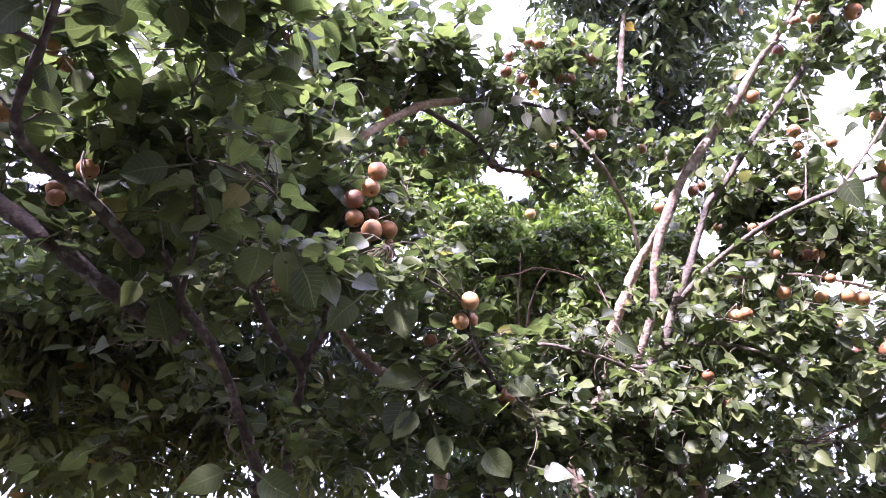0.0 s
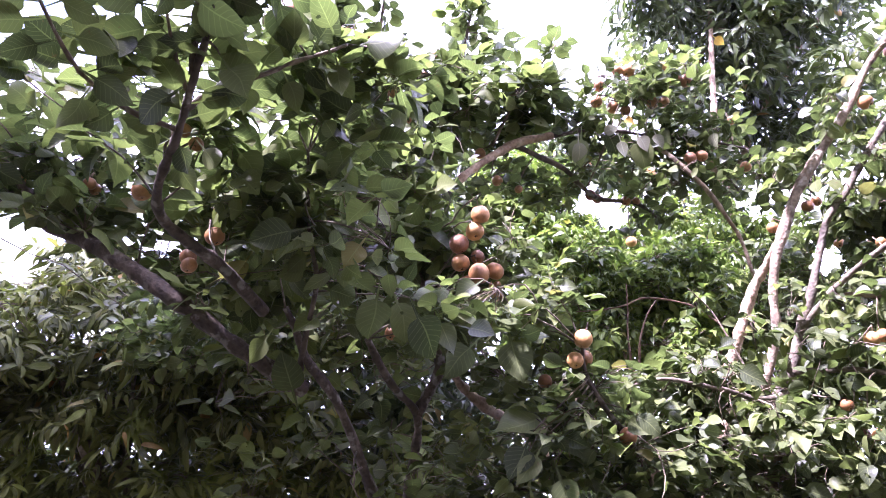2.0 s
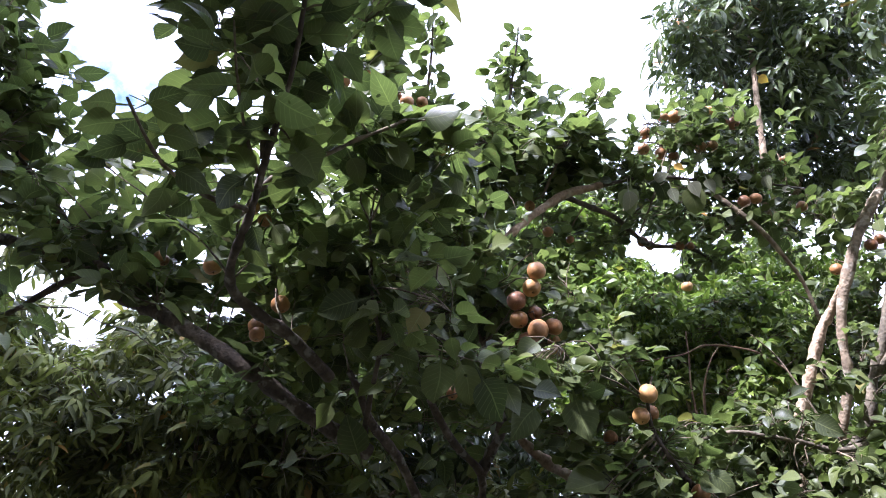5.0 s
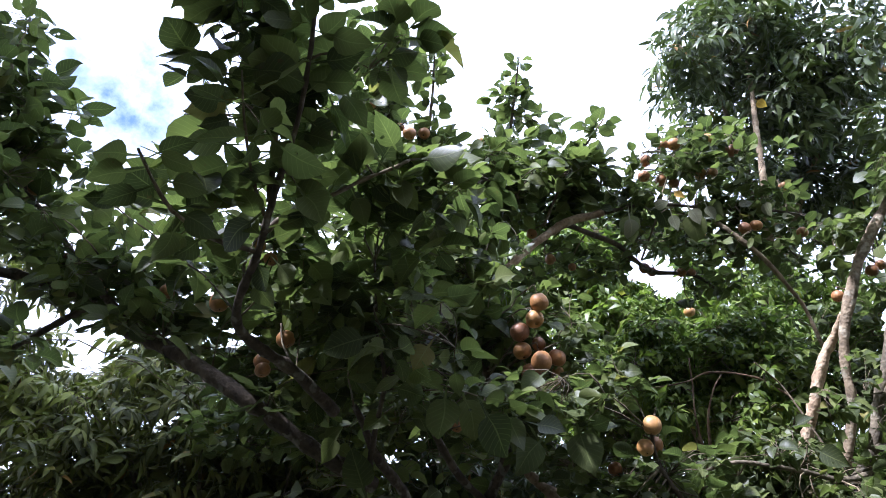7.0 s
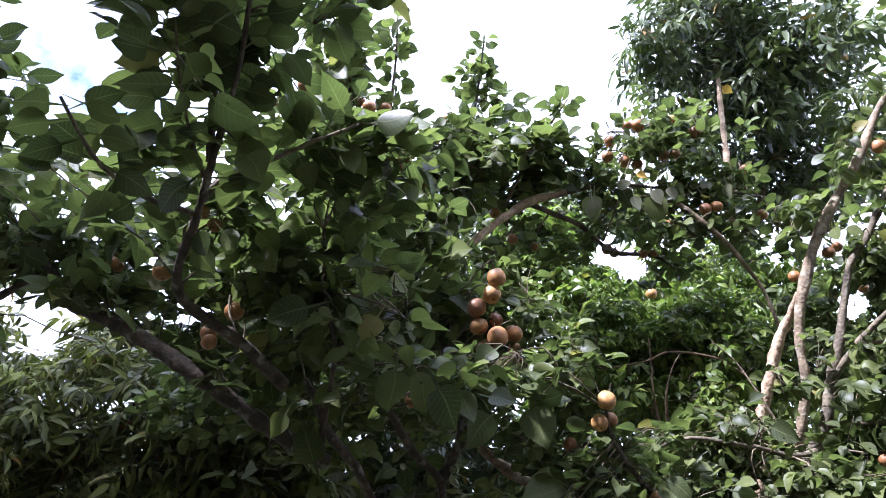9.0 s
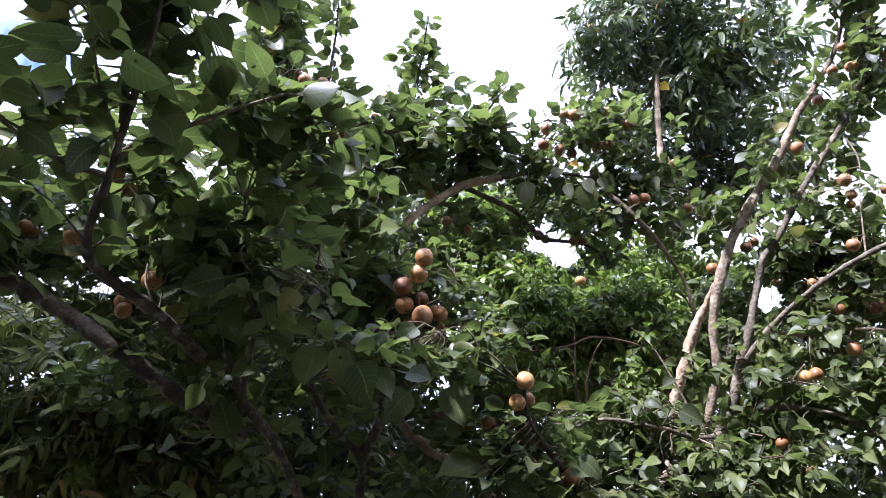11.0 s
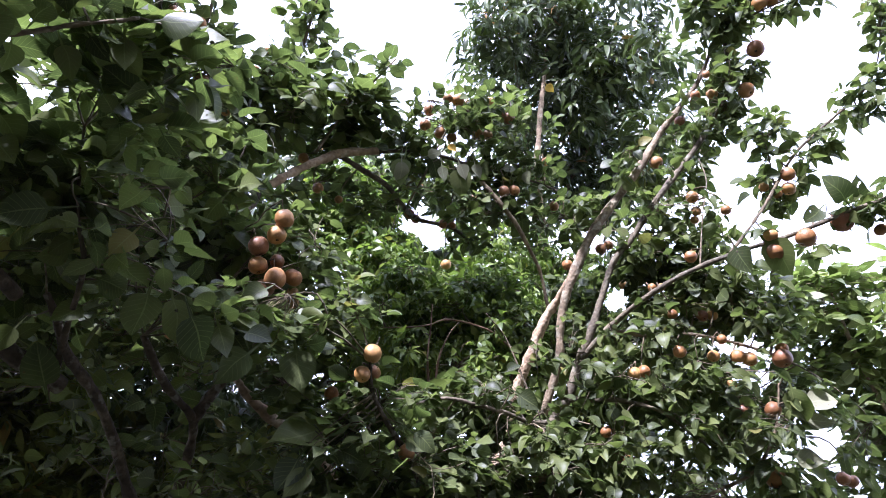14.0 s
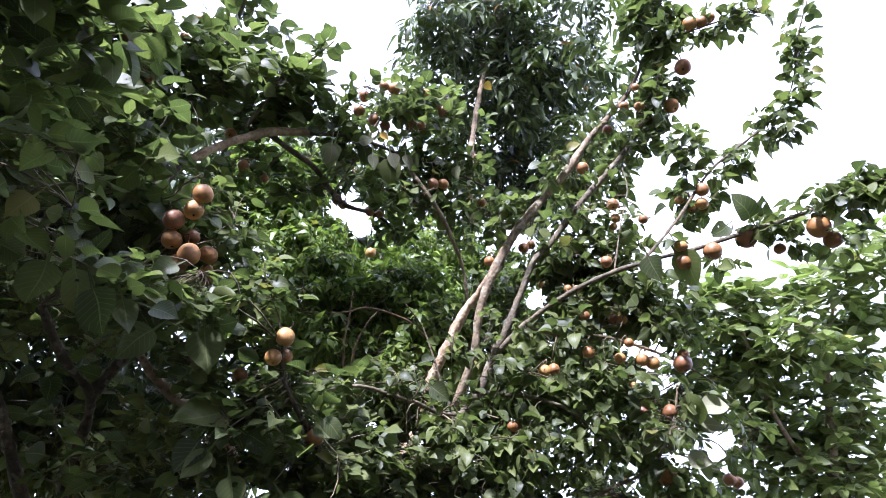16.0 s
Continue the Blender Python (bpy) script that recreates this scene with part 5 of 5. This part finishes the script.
# Crown leaves added beyond the view's edges to shade the left side.
for c, size, layers in [
    ((-0.625, 0.583, 3.043), (0.302, 0.25, 0.104), 1.2),
    ((-2.197, 1.219, 3.055), (0.303, 0.35, 0.303), 1),
    ((-2.573, 1.605, 2.639), (0.33, 0.35, 0.33), 1),
]:
    mass(near_pear_tree, c, size, layers)
for c, size, layers in [
    ((-0.186, 3.583, 3.644), (0.317, 0.3, 0.176), 1.1),
    ((0.157, 3.785, 3.557), (0.289, 0.25, 0.126), 1),
    ((-0.497, 3.751, 3.415), (0.325, 0.3, 0.289), 1),
    ((1.347, 4.249, 3.412), (0.416, 0.3, 0.303), 1),
    ((1.091, 4.253, 2.584), (0.494, 0.3, 0.282), 0.6),
    ((0.223, 4.161, 2.255), (0.688, 0.4, 0.31), 1),
    ((1.091, 4.456, 2.133), (0.705, 0.4, 0.317), 0.8),
    ((1.78, 4.628, 2.717), (0.416, 0.3, 0.341), 0.4),
]:
    mass(bush, c, size, layers)
for c, size, layers in [
    ((-1.175, 4.821, 3.272), (0.805, 0.5, 0.626), 1),
    ((-1.684, 4.301, 3.765), (0.688, 0.4, 0.516), 0.8),
    ((-2.009, 4.659, 2.864), (0.86, 0.5, 0.688), 1),
    ((-3.087, 4.581, 2.679), (0.946, 0.5, 0.516), 0.9),
    ((-0.891, 5.27, 2.371), (0.984, 0.5, 0.626), 1.2),
    ((-2.282, 4.971, 2.081), (1.075, 0.5, 0.43), 1),
    ((-3.773, 4.759, 2.057), (0.946, 0.5, 0.344), 1),
]:
    mass(back_tree, c, size, layers)
for c, size, layers in [
    ((0.376, 5.33, 3.15), (0.929, 0.5, 0.65), 0.35),
    ((1.326, 5.285, 3.565), (0.697, 0.5, 0.557), 0.4),
    ((0.501, 5.614, 2.071), (1.118, 0.5, 0.492), 0.9),
    ((1.949, 5.764, 2.71), (0.836, 0.5, 0.557), 0.3),
    ((-1.205, 3.919, 4.279), (0.495, 0.3, 0.371), 0.6),
]:
    mass(back_tree, c, size, layers)
for c, size, layers in [
    ((0.866, 2.55, 1.783), (0.43, 0.2, 0.129), 0.72),
    ((1.445, 2.546, 1.795), (0.447, 0.2, 0.112), 0.5),
    ((2.064, 2.635, 2.068), (0.15, 0.15, 0.15), 0.5),
    ((0.55, 2.511, 1.995), (0.236, 0.2, 0.129), 0.72),
]:
    mass(far_pear_tree, c, size, layers, 0.66)
for c, size, layers in [
    ((3.525, 4.469, 1.864), (0.808, 0.3, 0.242), 1),
    ((4.275, 4.116, 2.313), (0.364, 0.3, 0.606), 1),
]:
    mass(bright_tree, c, size, layers)
for c, size, layers in [
    ((1.614, 2.699, 2.715), (0.352, 0.2, 0.163), 1),
    ((1.405, 2.706, 2.905), (0.248, 0.2, 0.138), 0.8),
    ((1.83, 2.631, 2.652), (0.187, 0.2, 0.16), 0.8),
    ((1.267, 2.798, 2.525), (0.24, 0.2, 0.107), 0.6),
]:
    mass(far_pear_tree, c, size, layers, 0.66)
for c, size, layers in [
    ((-0.074, 3.725, 3.859), (0.333, 0.25, 0.148), 1),
    ((2.042, 4.737, 3.053), (0.396, 0.3, 0.356), 0.35),
    ((2.291, 4.922, 2.725), (0.316, 0.3, 0.356), 0.35),
    ((1.707, 4.587, 3.273), (0.316, 0.3, 0.277), 0.4),
    ((0.173, 3.816, 3.738), (0.222, 0.2, 0.092), 0.7),
]:
    mass(bush, c, size, layers)
for c, size, layers in [
    ((1.296, 3.276, 2.857), (0.331, 0.2, 0.241), 0.9),
    ((1.108, 3.181, 2.547), (0.312, 0.2, 0.17), 0.7),
    ((1.627, 3.299, 2.801), (0.241, 0.2, 0.271), 0.8),
    ((1.735, 3.108, 2.468), (0.275, 0.2, 0.165), 0.8),
    ((1.537, 3.2, 3.053), (0.271, 0.2, 0.181), 0.8),
    ((1.781, 2.99, 2.222), (0.232, 0.2, 0.129), 0.7),
    ((1.561, 3.000, 2.035), (0.2, 0.15, 0.13), 0.6),
    ((1.802, 3.100, 2.556), (0.16, 0.15, 0.12), 0.6),
    ((1.742, 3.000, 2.237), (0.16, 0.15, 0.12), 0.5),
]:
    mass(far_pear_tree, c, size, layers, 0.66)
for c, size, layers in [
    ((1.901, 4.462, 3.4), (0.495, 0.3, 0.33), 0.35),
    ((2.313, 4.6, 3.055), (0.454, 0.3, 0.33), 0.35),
]:
    mass(bush, c, size, layers)
for c, size, layers in [
    ((1.906, 5.188, 2.278), (0.688, 0.4, 0.344), 0.7),
    ((3.328, 5.131, 2.8), (0.402, 0.4, 0.402), 0.5),
    ((2.039, 5.906, 1.933), (0.984, 0.4, 0.268), 0.4),
    ((2.764, 5.218, 2.184), (0.774, 0.4, 0.301), 0.4),
]:
    mass(back_tree, c, size, layers)
# Leaves added behind the near crown, mostly hidden, to shade what lies beneath.
for c, size, layers in [
    ((-1.425, 3.608, 3.424), (0.614, 0.6, 0.397), 1.6),
    ((-0.935, 3.714, 3.597), (0.481, 0.6, 0.444), 1.4),
    ((-1.656, 3.531, 3.028), (0.516, 0.6, 0.241), 1.6),
    ((-1.06, 3.432, 2.953), (0.523, 0.5, 0.229), 1.6),
    ((-2.211, 3.951, 2.894), (0.454, 0.6, 0.227), 1.4),
    ((-0.887, 2.849, 3.321), (0.351, 0.3, 0.263), 1),
]:
    mass(back_tree, c, size, layers)
# A roof of leaves, added to darken the hollow under the crown.
for c, size, layers in [
    ((-1.475, 2.974, 2.604), (0.568, 0.45, 0.128), 1.3),
    ((-0.915, 3.06, 2.598), (0.511, 0.45, 0.128), 1.3),
    ((-0.502, 2.992, 2.64), (0.303, 0.4, 0.138), 1.1),
    ((-1.871, 3.047, 2.556), (0.351, 0.4, 0.117), 1.1),
]:
    mass(near_pear_tree, c, size, layers, 0.9)
for c, size, layers in [
    ((-1.581, 4.297, 2.335), (0.681, 0.4, 0.341), 1),
    ((-0.966, 4.299, 2.536), (0.568, 0.4, 0.341), 1),
    ((-2.19, 4.266, 2.202), (0.568, 0.4, 0.265), 0.9),
]:
    mass(back_tree, c, size, layers)
for c, size, layers in [
    ((-2.938, 3.43, 3.201), (0.629, 0.3, 0.166), 1.2),
    ((-2.759, 3.631, 3.33), (0.464, 0.3, 0.155), 1),
    ((-3.38, 3.361, 3.149), (0.407, 0.3, 0.185), 1),
]:
    mass(shade_tree, c, size, layers)
for c, size, layers in [
    ((-1.603, 1.943, 2.841), (0.224, 0.2, 0.134), 0.9),
    ((-1.36, 1.994, 2.641), (0.172, 0.2, 0.107), 0.8),
    ((-1.775, 1.808, 2.803), (0.172, 0.2, 0.086), 0.7),
]:
    mass(near_pear_tree, c, size, layers, 0.85)
for c, size, layers in [
    ((0.431, 3.548, 3.068), (0.387, 0.25, 0.226), 1.2),
    ((0.729, 3.713, 2.8), (0.419, 0.25, 0.226), 0.9),
    ((0.143, 3.627, 2.674), (0.382, 0.25, 0.223), 1.1),
    ((-0.015, 3.479, 3.073), (0.29, 0.25, 0.226), 1),
    ((0.429, 3.150, 2.520), (0.170, 0.120, 0.102), 0.7),
    ((0.636, 3.200, 2.589), (0.150, 0.120, 0.090), 0.7),
    ((0.264, 3.200, 2.680), (0.150, 0.120, 0.090), 0.7),
    ((0.760, 3.100, 2.417), (0.130, 0.120, 0.078), 0.7),
]:
    mass(bush, c, size, layers)
for c, size, layers in [
    ((3.447, 4.412, 2.735), (0.387, 0.3, 0.344), 0.9),
    ((3.981, 4.436, 2.467), (0.473, 0.3, 0.344), 0.9),
    ((3.324, 4.253, 3.125), (0.344, 0.3, 0.258), 0.8),
]:
    mass(bright_tree, c, size, layers)
for c, size, layers in [
    ((-0.154, 2.762, 3.266), (0.22, 0.15, 0.083), 0.55),
    ((0.061, 2.862, 3.238), (0.196, 0.12, 0.084), 0.4),
    ((-0.291, 2.697, 3.119), (0.16, 0.15, 0.107), 0.5),
    ((-0.222, 2.672, 3.442), (0.22, 0.15, 0.083), 0.5),
    ((-0.028, 2.728, 3.507), (0.168, 0.12, 0.07), 0.5),
]:
    mass(near_pear_tree, c, size, layers, 0.66)
for c, size, layers in [
    ((-0.206, 4.334, 4.183), (0.473, 0.4, 0.258), 1.2),
    ((-0.477, 4.066, 4.197), (0.371, 0.4, 0.289), 1),
    ((0.246, 4.745, 3.912), (0.358, 0.3, 0.134), 1),
]:
    mass(back_tree, c, size, layers)
for c, size, layers in [
    ((0.174, 3.435, 2.743), (0.244, 0.2, 0.168), 1),
    ((0.402, 3.459, 2.643), (0.241, 0.2, 0.15), 1),
    ((0.594, 3.476, 2.545), (0.267, 0.2, 0.119), 0.9),
    ((-0.037, 3.402, 2.745), (0.183, 0.2, 0.153), 0.8),
    ((0.855, 3.673, 3.054), (0.261, 0.2, 0.163), 0.9),
]:
    mass(bush, c, size, layers)
for c, size, layers in [
    ((3.095, 3.761, 3.312), (0.237, 0.25, 0.138), 1),
    ((3.353, 3.736, 3.261), (0.237, 0.25, 0.158), 1),
    ((3.739, 3.482, 3.406), (0.193, 0.25, 0.155), 1),
    ((3.495, 3.629, 2.952), (0.341, 0.25, 0.227), 0.8),
    ((2.901, 3.892, 3.112), (0.237, 0.25, 0.198), 0.9),
    ((4.139, 3.447, 3.557), (0.316, 0.3, 0.316), 1),
]:
    mass(bright_tree, c, size, layers)
for c, size, layers in [
    ((2.275, 1.752, 2.913), (0.172, 0.12, 0.097), 1),
    ((2.39, 1.649, 2.965), (0.126, 0.12, 0.095), 1),
    ((2.101, 1.859, 2.754), (0.107, 0.08, 0.054), 0.8),
]:
    mass(far_pear_tree, c, size, layers, 0.7)
for c, size, layers in [
    ((0.453, 4.397, 4.301), (0.344, 0.3, 0.258), 1.3),
    ((0.736, 4.508, 4.18), (0.258, 0.3, 0.193), 1.2),
    ((0.089, 4.253, 4.463), (0.301, 0.3, 0.193), 1),
]:
    mass(back_tree, c, size, layers)
for c, size, layers in [
    ((0.189, 2.807, 3.413), (0.168, 0.1, 0.098), 0.4),
    ((0.38, 2.777, 3.432), (0.165, 0.1, 0.083), 0.4),
    ((0.29, 2.869, 3.322), (0.196, 0.1, 0.084), 0.4),
]:
    mass(near_pear_tree, c, size, layers, 0.66)
for c, size, layers in [
    ((0.233, 3.35, 2.945), (0.248, 0.2, 0.155), 1.2),
    ((0.503, 3.248, 2.83), (0.241, 0.2, 0.15), 1.2),
    ((0.768, 3.19, 2.861), (0.211, 0.2, 0.181), 1.1),
    ((0.391, 3.246, 2.635), (0.322, 0.2, 0.132), 1),
    ((0.758, 3.147, 2.599), (0.23, 0.2, 0.115), 0.9),
    ((0.063, 3.485, 3.193), (0.196, 0.2, 0.163), 1),
    ((0.25, 2.98, 2.5), (0.22, 0.12, 0.12), 0.6),
    ((0.55, 2.96, 2.45), (0.22, 0.12, 0.12), 0.6),
    ((0.1, 3.04, 2.7), (0.2, 0.12, 0.12), 0.55),
    ((0.42, 3.03, 2.72), (0.22, 0.12, 0.12), 0.55),
    ((0.72, 3.0, 2.65), (0.2, 0.12, 0.13), 0.55),
    ((0.2, 3.12, 2.9), (0.22, 0.12, 0.11), 0.5),
    ((0.55, 3.12, 2.9), (0.22, 0.12, 0.11), 0.5),
]:
    mass(bush, c, size, layers)
for c, size, layers in [
    ((0.337, 2.589, 3.573), (0.248, 0.12, 0.077), 0.55),
    ((0.61, 2.615, 3.529), (0.22, 0.12, 0.096), 0.55),
    ((0.842, 2.669, 3.54), (0.168, 0.12, 0.098), 0.55),
]:
    mass(near_pear_tree, c, size, layers, 0.66)
for c, size, layers in [
    ((1.104, 3.863, 4.633), (0.248, 0.3, 0.248), 0.9),
    ((0.776, 3.834, 4.679), (0.186, 0.3, 0.144), 0.8),
    ((1.559, 3.807, 4.987), (0.211, 0.3, 0.506), 0.8),
]:
    mass(longan_tree, c, size, layers)
for c, size, layers in [
    ((-3.604, 4.031, 2.151), (0.492, 0.4, 0.341), 1.3),
]:
    mass(back_tree, c, size, layers)
for c, size, layers in [
    ((-3.033, 3.345, 2.157), (0.286, 0.3, 0.223), 1),
    ((-3.178, 3.272, 2.499), (0.163, 0.3, 0.196), 0.8),
]:
    mass(shade_tree, c, size, layers)
for c, size, layers in [
    ((0.899, 2.544, 2.452), (0.12, 0.1, 0.096), 0.5),
    ((1.034, 2.537, 2.459), (0.096, 0.1, 0.096), 0.5),
    ((0.759, 2.532, 2.343), (0.104, 0.1, 0.093), 0.5),
    ((0.62, 2.92, 1.6), (0.22, 0.15, 0.1), 0.8),
    ((0.98, 2.9, 1.62), (0.22, 0.15, 0.1), 0.8),
    ((1.3, 2.85, 1.62), (0.22, 0.15, 0.11), 0.9),
    ((1.62, 2.8, 1.63), (0.24, 0.15, 0.11), 0.9),
    ((1.95, 2.75, 1.66), (0.24, 0.15, 0.12), 0.8),
]:
    mass(far_pear_tree, c, size, layers, 0.6)

# Leaves added out of view on the shaded tree's west side, to block light.
mass(shade_tree, (-3.7, 2.3, 3.6), (0.8, 0.9, 0.6), 1.0)
mass(shade_tree, (-4.5, 3.3, 2.7), (0.6, 1.0, 1.1), 1.6, 1.8)

# ---- the young shoots over the path carry their broad leaves singly ----
for k, first, last, step in ((2, 0.0, 0.55, 0.018), (3, 0.0, 0.9, 0.016), (4, 0.0, 0.75, 0.02), (5, 0.0, 0.8, 0.021), (6, 0.0, 0.85, 0.018), (13, 0.0, 0.5, 0.014)):
    plate_leaves(near_pear_tree, near_pear_tree.wood[k], step, 0.084, first, last)


def shoot(plant, tip):
    """The wood of a plant that ends at a tip."""
    return min(plant.wood, key=lambda w: float(((w[0, :3] - tip) ** 2).sum()))


# slender shoots against the sky, leafy to the tip
for tip, last, size in (((-0.234, 2.392, 4.242), 0.75, 0.07), ((0.134, 2.482, 3.817), 0.7, 0.075), ((-0.761, 1.889, 4.095), 0.6, 0.075),
                        ((-0.583, 1.97, 4.022), 0.6, 0.06), ((-2.128, 1.3, 3.662), 1.0, 0.085), ((-2.096, 1.528, 3.171), 0.8, 0.085)):
    plate_leaves(near_pear_tree, shoot(near_pear_tree, tip), 0.016, size, 0.0, last, 0.7)
for tip, last in (((2.317, 1.889, 4.039), 0.5), ((1.716, 2.285, 4.395), 0.4), ((2.214, 2.041, 4.115), 0.9), ((1.803, 2.462, 4.221), 0.4), ((2.494, 1.532, 3.052), 0.9), ((2.227, 1.734, 2.971), 0.3)):
    plate_leaves(far_pear_tree, shoot(far_pear_tree, tip), 0.02, 0.062, 0.0, last, 0.7)

# ---- single large leaves that hang foremost ----
for base, tip in [
    ((-0.38, 1.608, 2.191), (-0.34, 1.641, 2.094)),
    ((-0.493, 1.619, 2.252), (-0.516, 1.643, 2.153)),
    ((-0.337, 1.719, 2.205), (-0.306, 1.744, 2.122)),
    ((-0.257, 1.809, 2.154), (-0.342, 1.816, 2.074)),
    ((-0.147, 1.916, 2.199), (-0.121, 1.956, 2.082)),
    ((-0.067, 2.127, 2.004), (-0.216, 2.113, 1.948)),
    ((0.203, 2.225, 1.998), (0.284, 2.243, 1.947)),
    ((-0.002, 2.219, 1.944), (0.074, 2.241, 1.882)),
    ((-0.128, 2.055, 1.897), (-0.181, 2.072, 1.805)),
    ((-0.246, 1.833, 2.349), (-0.315, 1.826, 2.306)),
    ((-0.628, 1.34, 2.335), (-0.725, 1.319, 2.312)),
]:
    hero_leaf(near_pear_tree, base, tip)
for base, tip in [
    ((-0.654, 0.97, 2.533), (-0.611, 0.987, 2.472)),
    ((0.19, 2.571, 3.314), (0.17, 2.604, 3.195)),
    ((0.305, 2.617, 3.372), (0.349, 2.643, 3.291)),
    ((0.45, 2.611, 3.311), (0.469, 2.648, 3.197)),
    ((0.524, 2.659, 3.35), (0.607, 2.683, 3.289)),
    ((0.707, 2.679, 3.368), (0.738, 2.69, 3.316)),
    ((0.837, 2.697, 3.371), (0.795, 2.699, 3.316)),
    ((-0.331, 1.824, 2.342), (-0.365, 1.818, 2.306)),
    ((-0.051, 2.119, 2.272), (-0.108, 2.103, 2.251)),
    ((-0.454, 1.672, 2.269), (-0.427, 1.704, 2.17)),
    ((-0.499, 1.465, 2.345), (-0.543, 1.468, 2.286)),
    ((-0.886, 1.802, 2.206), (-0.935, 1.808, 2.14)),
    ((-0.851, 1.98, 2.069), (-0.873, 1.917, 2.164)),
    ((-0.728, 1.798, 2.268), (-0.794, 1.794, 2.217)),
]:
    hero_leaf(near_pear_tree, base, tip)
for base, tip in [
    ((1.748, 2.371, 2.164), (1.849, 2.331, 2.172)),
    ((1.753, 2.394, 2.112), (1.847, 2.375, 2.08)),
    ((1.721, 2.459, 1.987), (1.826, 2.437, 1.956)),
    ((1.529, 2.405, 2.06), (1.554, 2.442, 1.937)),
    ((1.578, 2.4, 1.933), (1.5, 2.427, 1.871)),
    ((1.668, 2.311, 2.204), (1.715, 2.344, 2.08)),
    ((1.74, 2.012, 2.815), (1.67, 2.035, 2.757)),
    ((1.835, 1.979, 2.846), (1.764, 1.946, 2.91)),
    ((1.889, 1.963, 2.857), (1.861, 1.922, 2.921)),
    ((1.495, 2.205, 2.741), (1.553, 2.224, 2.641)),
    ((1.579, 2.132, 2.742), (1.682, 2.151, 2.624)),
]:
    hero_leaf(far_pear_tree, base, tip)
for base, tip in [
    ((-0.619, 1.948, 1.698), (-0.737, 1.952, 1.644)),
    ((-0.521, 1.954, 1.683), (-0.422, 1.959, 1.63)),
    ((-0.093, 2.041, 1.878), (-0.152, 2.057, 1.796)),
    ((0.001, 2.127, 1.934), (0.064, 2.125, 1.898)),
    ((-0.033, 2.066, 1.814), (-0.007, 2.088, 1.717)),
    ((0.125, 2.141, 1.762), (0.194, 2.155, 1.687)),
    ((0.29, 2.109, 1.71), (0.38, 2.106, 1.685)),
    ((0.214, 2.155, 2.002), (0.286, 2.157, 1.957)),
    ((-0.856, 1.543, 2.451), (-0.73, 1.537, 2.428)),
]:
    hero_leaf(near_pear_tree, base, tip)
for base, tip in [
    ((0.739, 2.301, 1.774), (0.819, 2.296, 1.747)),
    ((1.267, 2.429, 1.728), (1.357, 2.421, 1.709)),
    ((1.405, 2.401, 1.802), (1.475, 2.415, 1.727)),
    ((0.909, 2.343, 1.669), (0.978, 2.317, 1.695)),
    ((0.621, 2.358, 2.174), (0.699, 2.363, 2.123)),
    ((0.744, 2.397, 2.078), (0.801, 2.412, 1.999)),
]:
    hero_leaf(far_pear_tree, base, tip)
for base, tip in [
    ((0.176, 2.535, 3.289), (0.175, 2.562, 3.193)),
    ((0.299, 2.577, 3.336), (0.37, 2.561, 3.358)),
    ((0.365, 2.584, 3.294), (0.378, 2.602, 3.22)),
    ((0.448, 2.586, 3.316), (0.481, 2.605, 3.247)),
    ((0.524, 2.595, 3.32), (0.546, 2.614, 3.251)),
    ((0.66, 2.638, 3.321), (0.716, 2.625, 3.331)),
    ((0.788, 2.65, 3.336), (0.795, 2.663, 3.274)),
    ((0.844, 2.69, 3.267), (0.898, 2.687, 3.254)),
]:
    pale_or_yellow_leaf(near_pear_tree, base, tip, PALE_LEAF)
for base, tip in [
    ((1.717, 2.326, 2.154), (1.816, 2.288, 2.158)),
    ((1.723, 2.352, 2.095), (1.813, 2.325, 2.081)),
    ((1.687, 2.417, 1.971), (1.789, 2.393, 1.944)),
    ((1.539, 2.378, 2.067), (1.497, 2.417, 1.964)),
]:
    pale_or_yellow_leaf(far_pear_tree, base, tip, PALE_LEAF)
for base, tip in [
    ((1.222, 3.571, 4.63), (1.273, 3.585, 4.579)),
]:
    pale_or_yellow_leaf(longan_tree, base, tip, YELLOW_LEAF)
for base, tip in [
    ((0.395, 2.563, 3.399), (0.431, 2.569, 3.362)),
]:
    pale_or_yellow_leaf(near_pear_tree, base, tip, YELLOW_LEAF)

finish(near_pear_tree, PEAR_LEAF, TWIG_BARK, "leaf", "dense dark-green heart-shaped pear leaves")
finish(far_pear_tree, PEAR_LEAF, TWIG_BARK, "leaf", "green heart-shaped pear leaves, partly sparse")
finish(longan_tree, HAZY_LEAF, TWIG_BARK, "leaf", "drooping dark-green feathered leaves")
finish(shade_tree, LONGAN_LEAF, TWIG_BARK, "leaf", "drooping dark glossy feathered leaves")
finish(bush, BUSH_LEAF, TWIG_BARK, "leaf", "small bright-green leaves")
finish(bright_tree, BRIGHT_LEAF, TWIG_BARK, "leaf", "light-green pointed leaves")
finish(back_tree, HAZY_LEAF, TWIG_BARK, "leaf", "dark hanging feathered leaves")
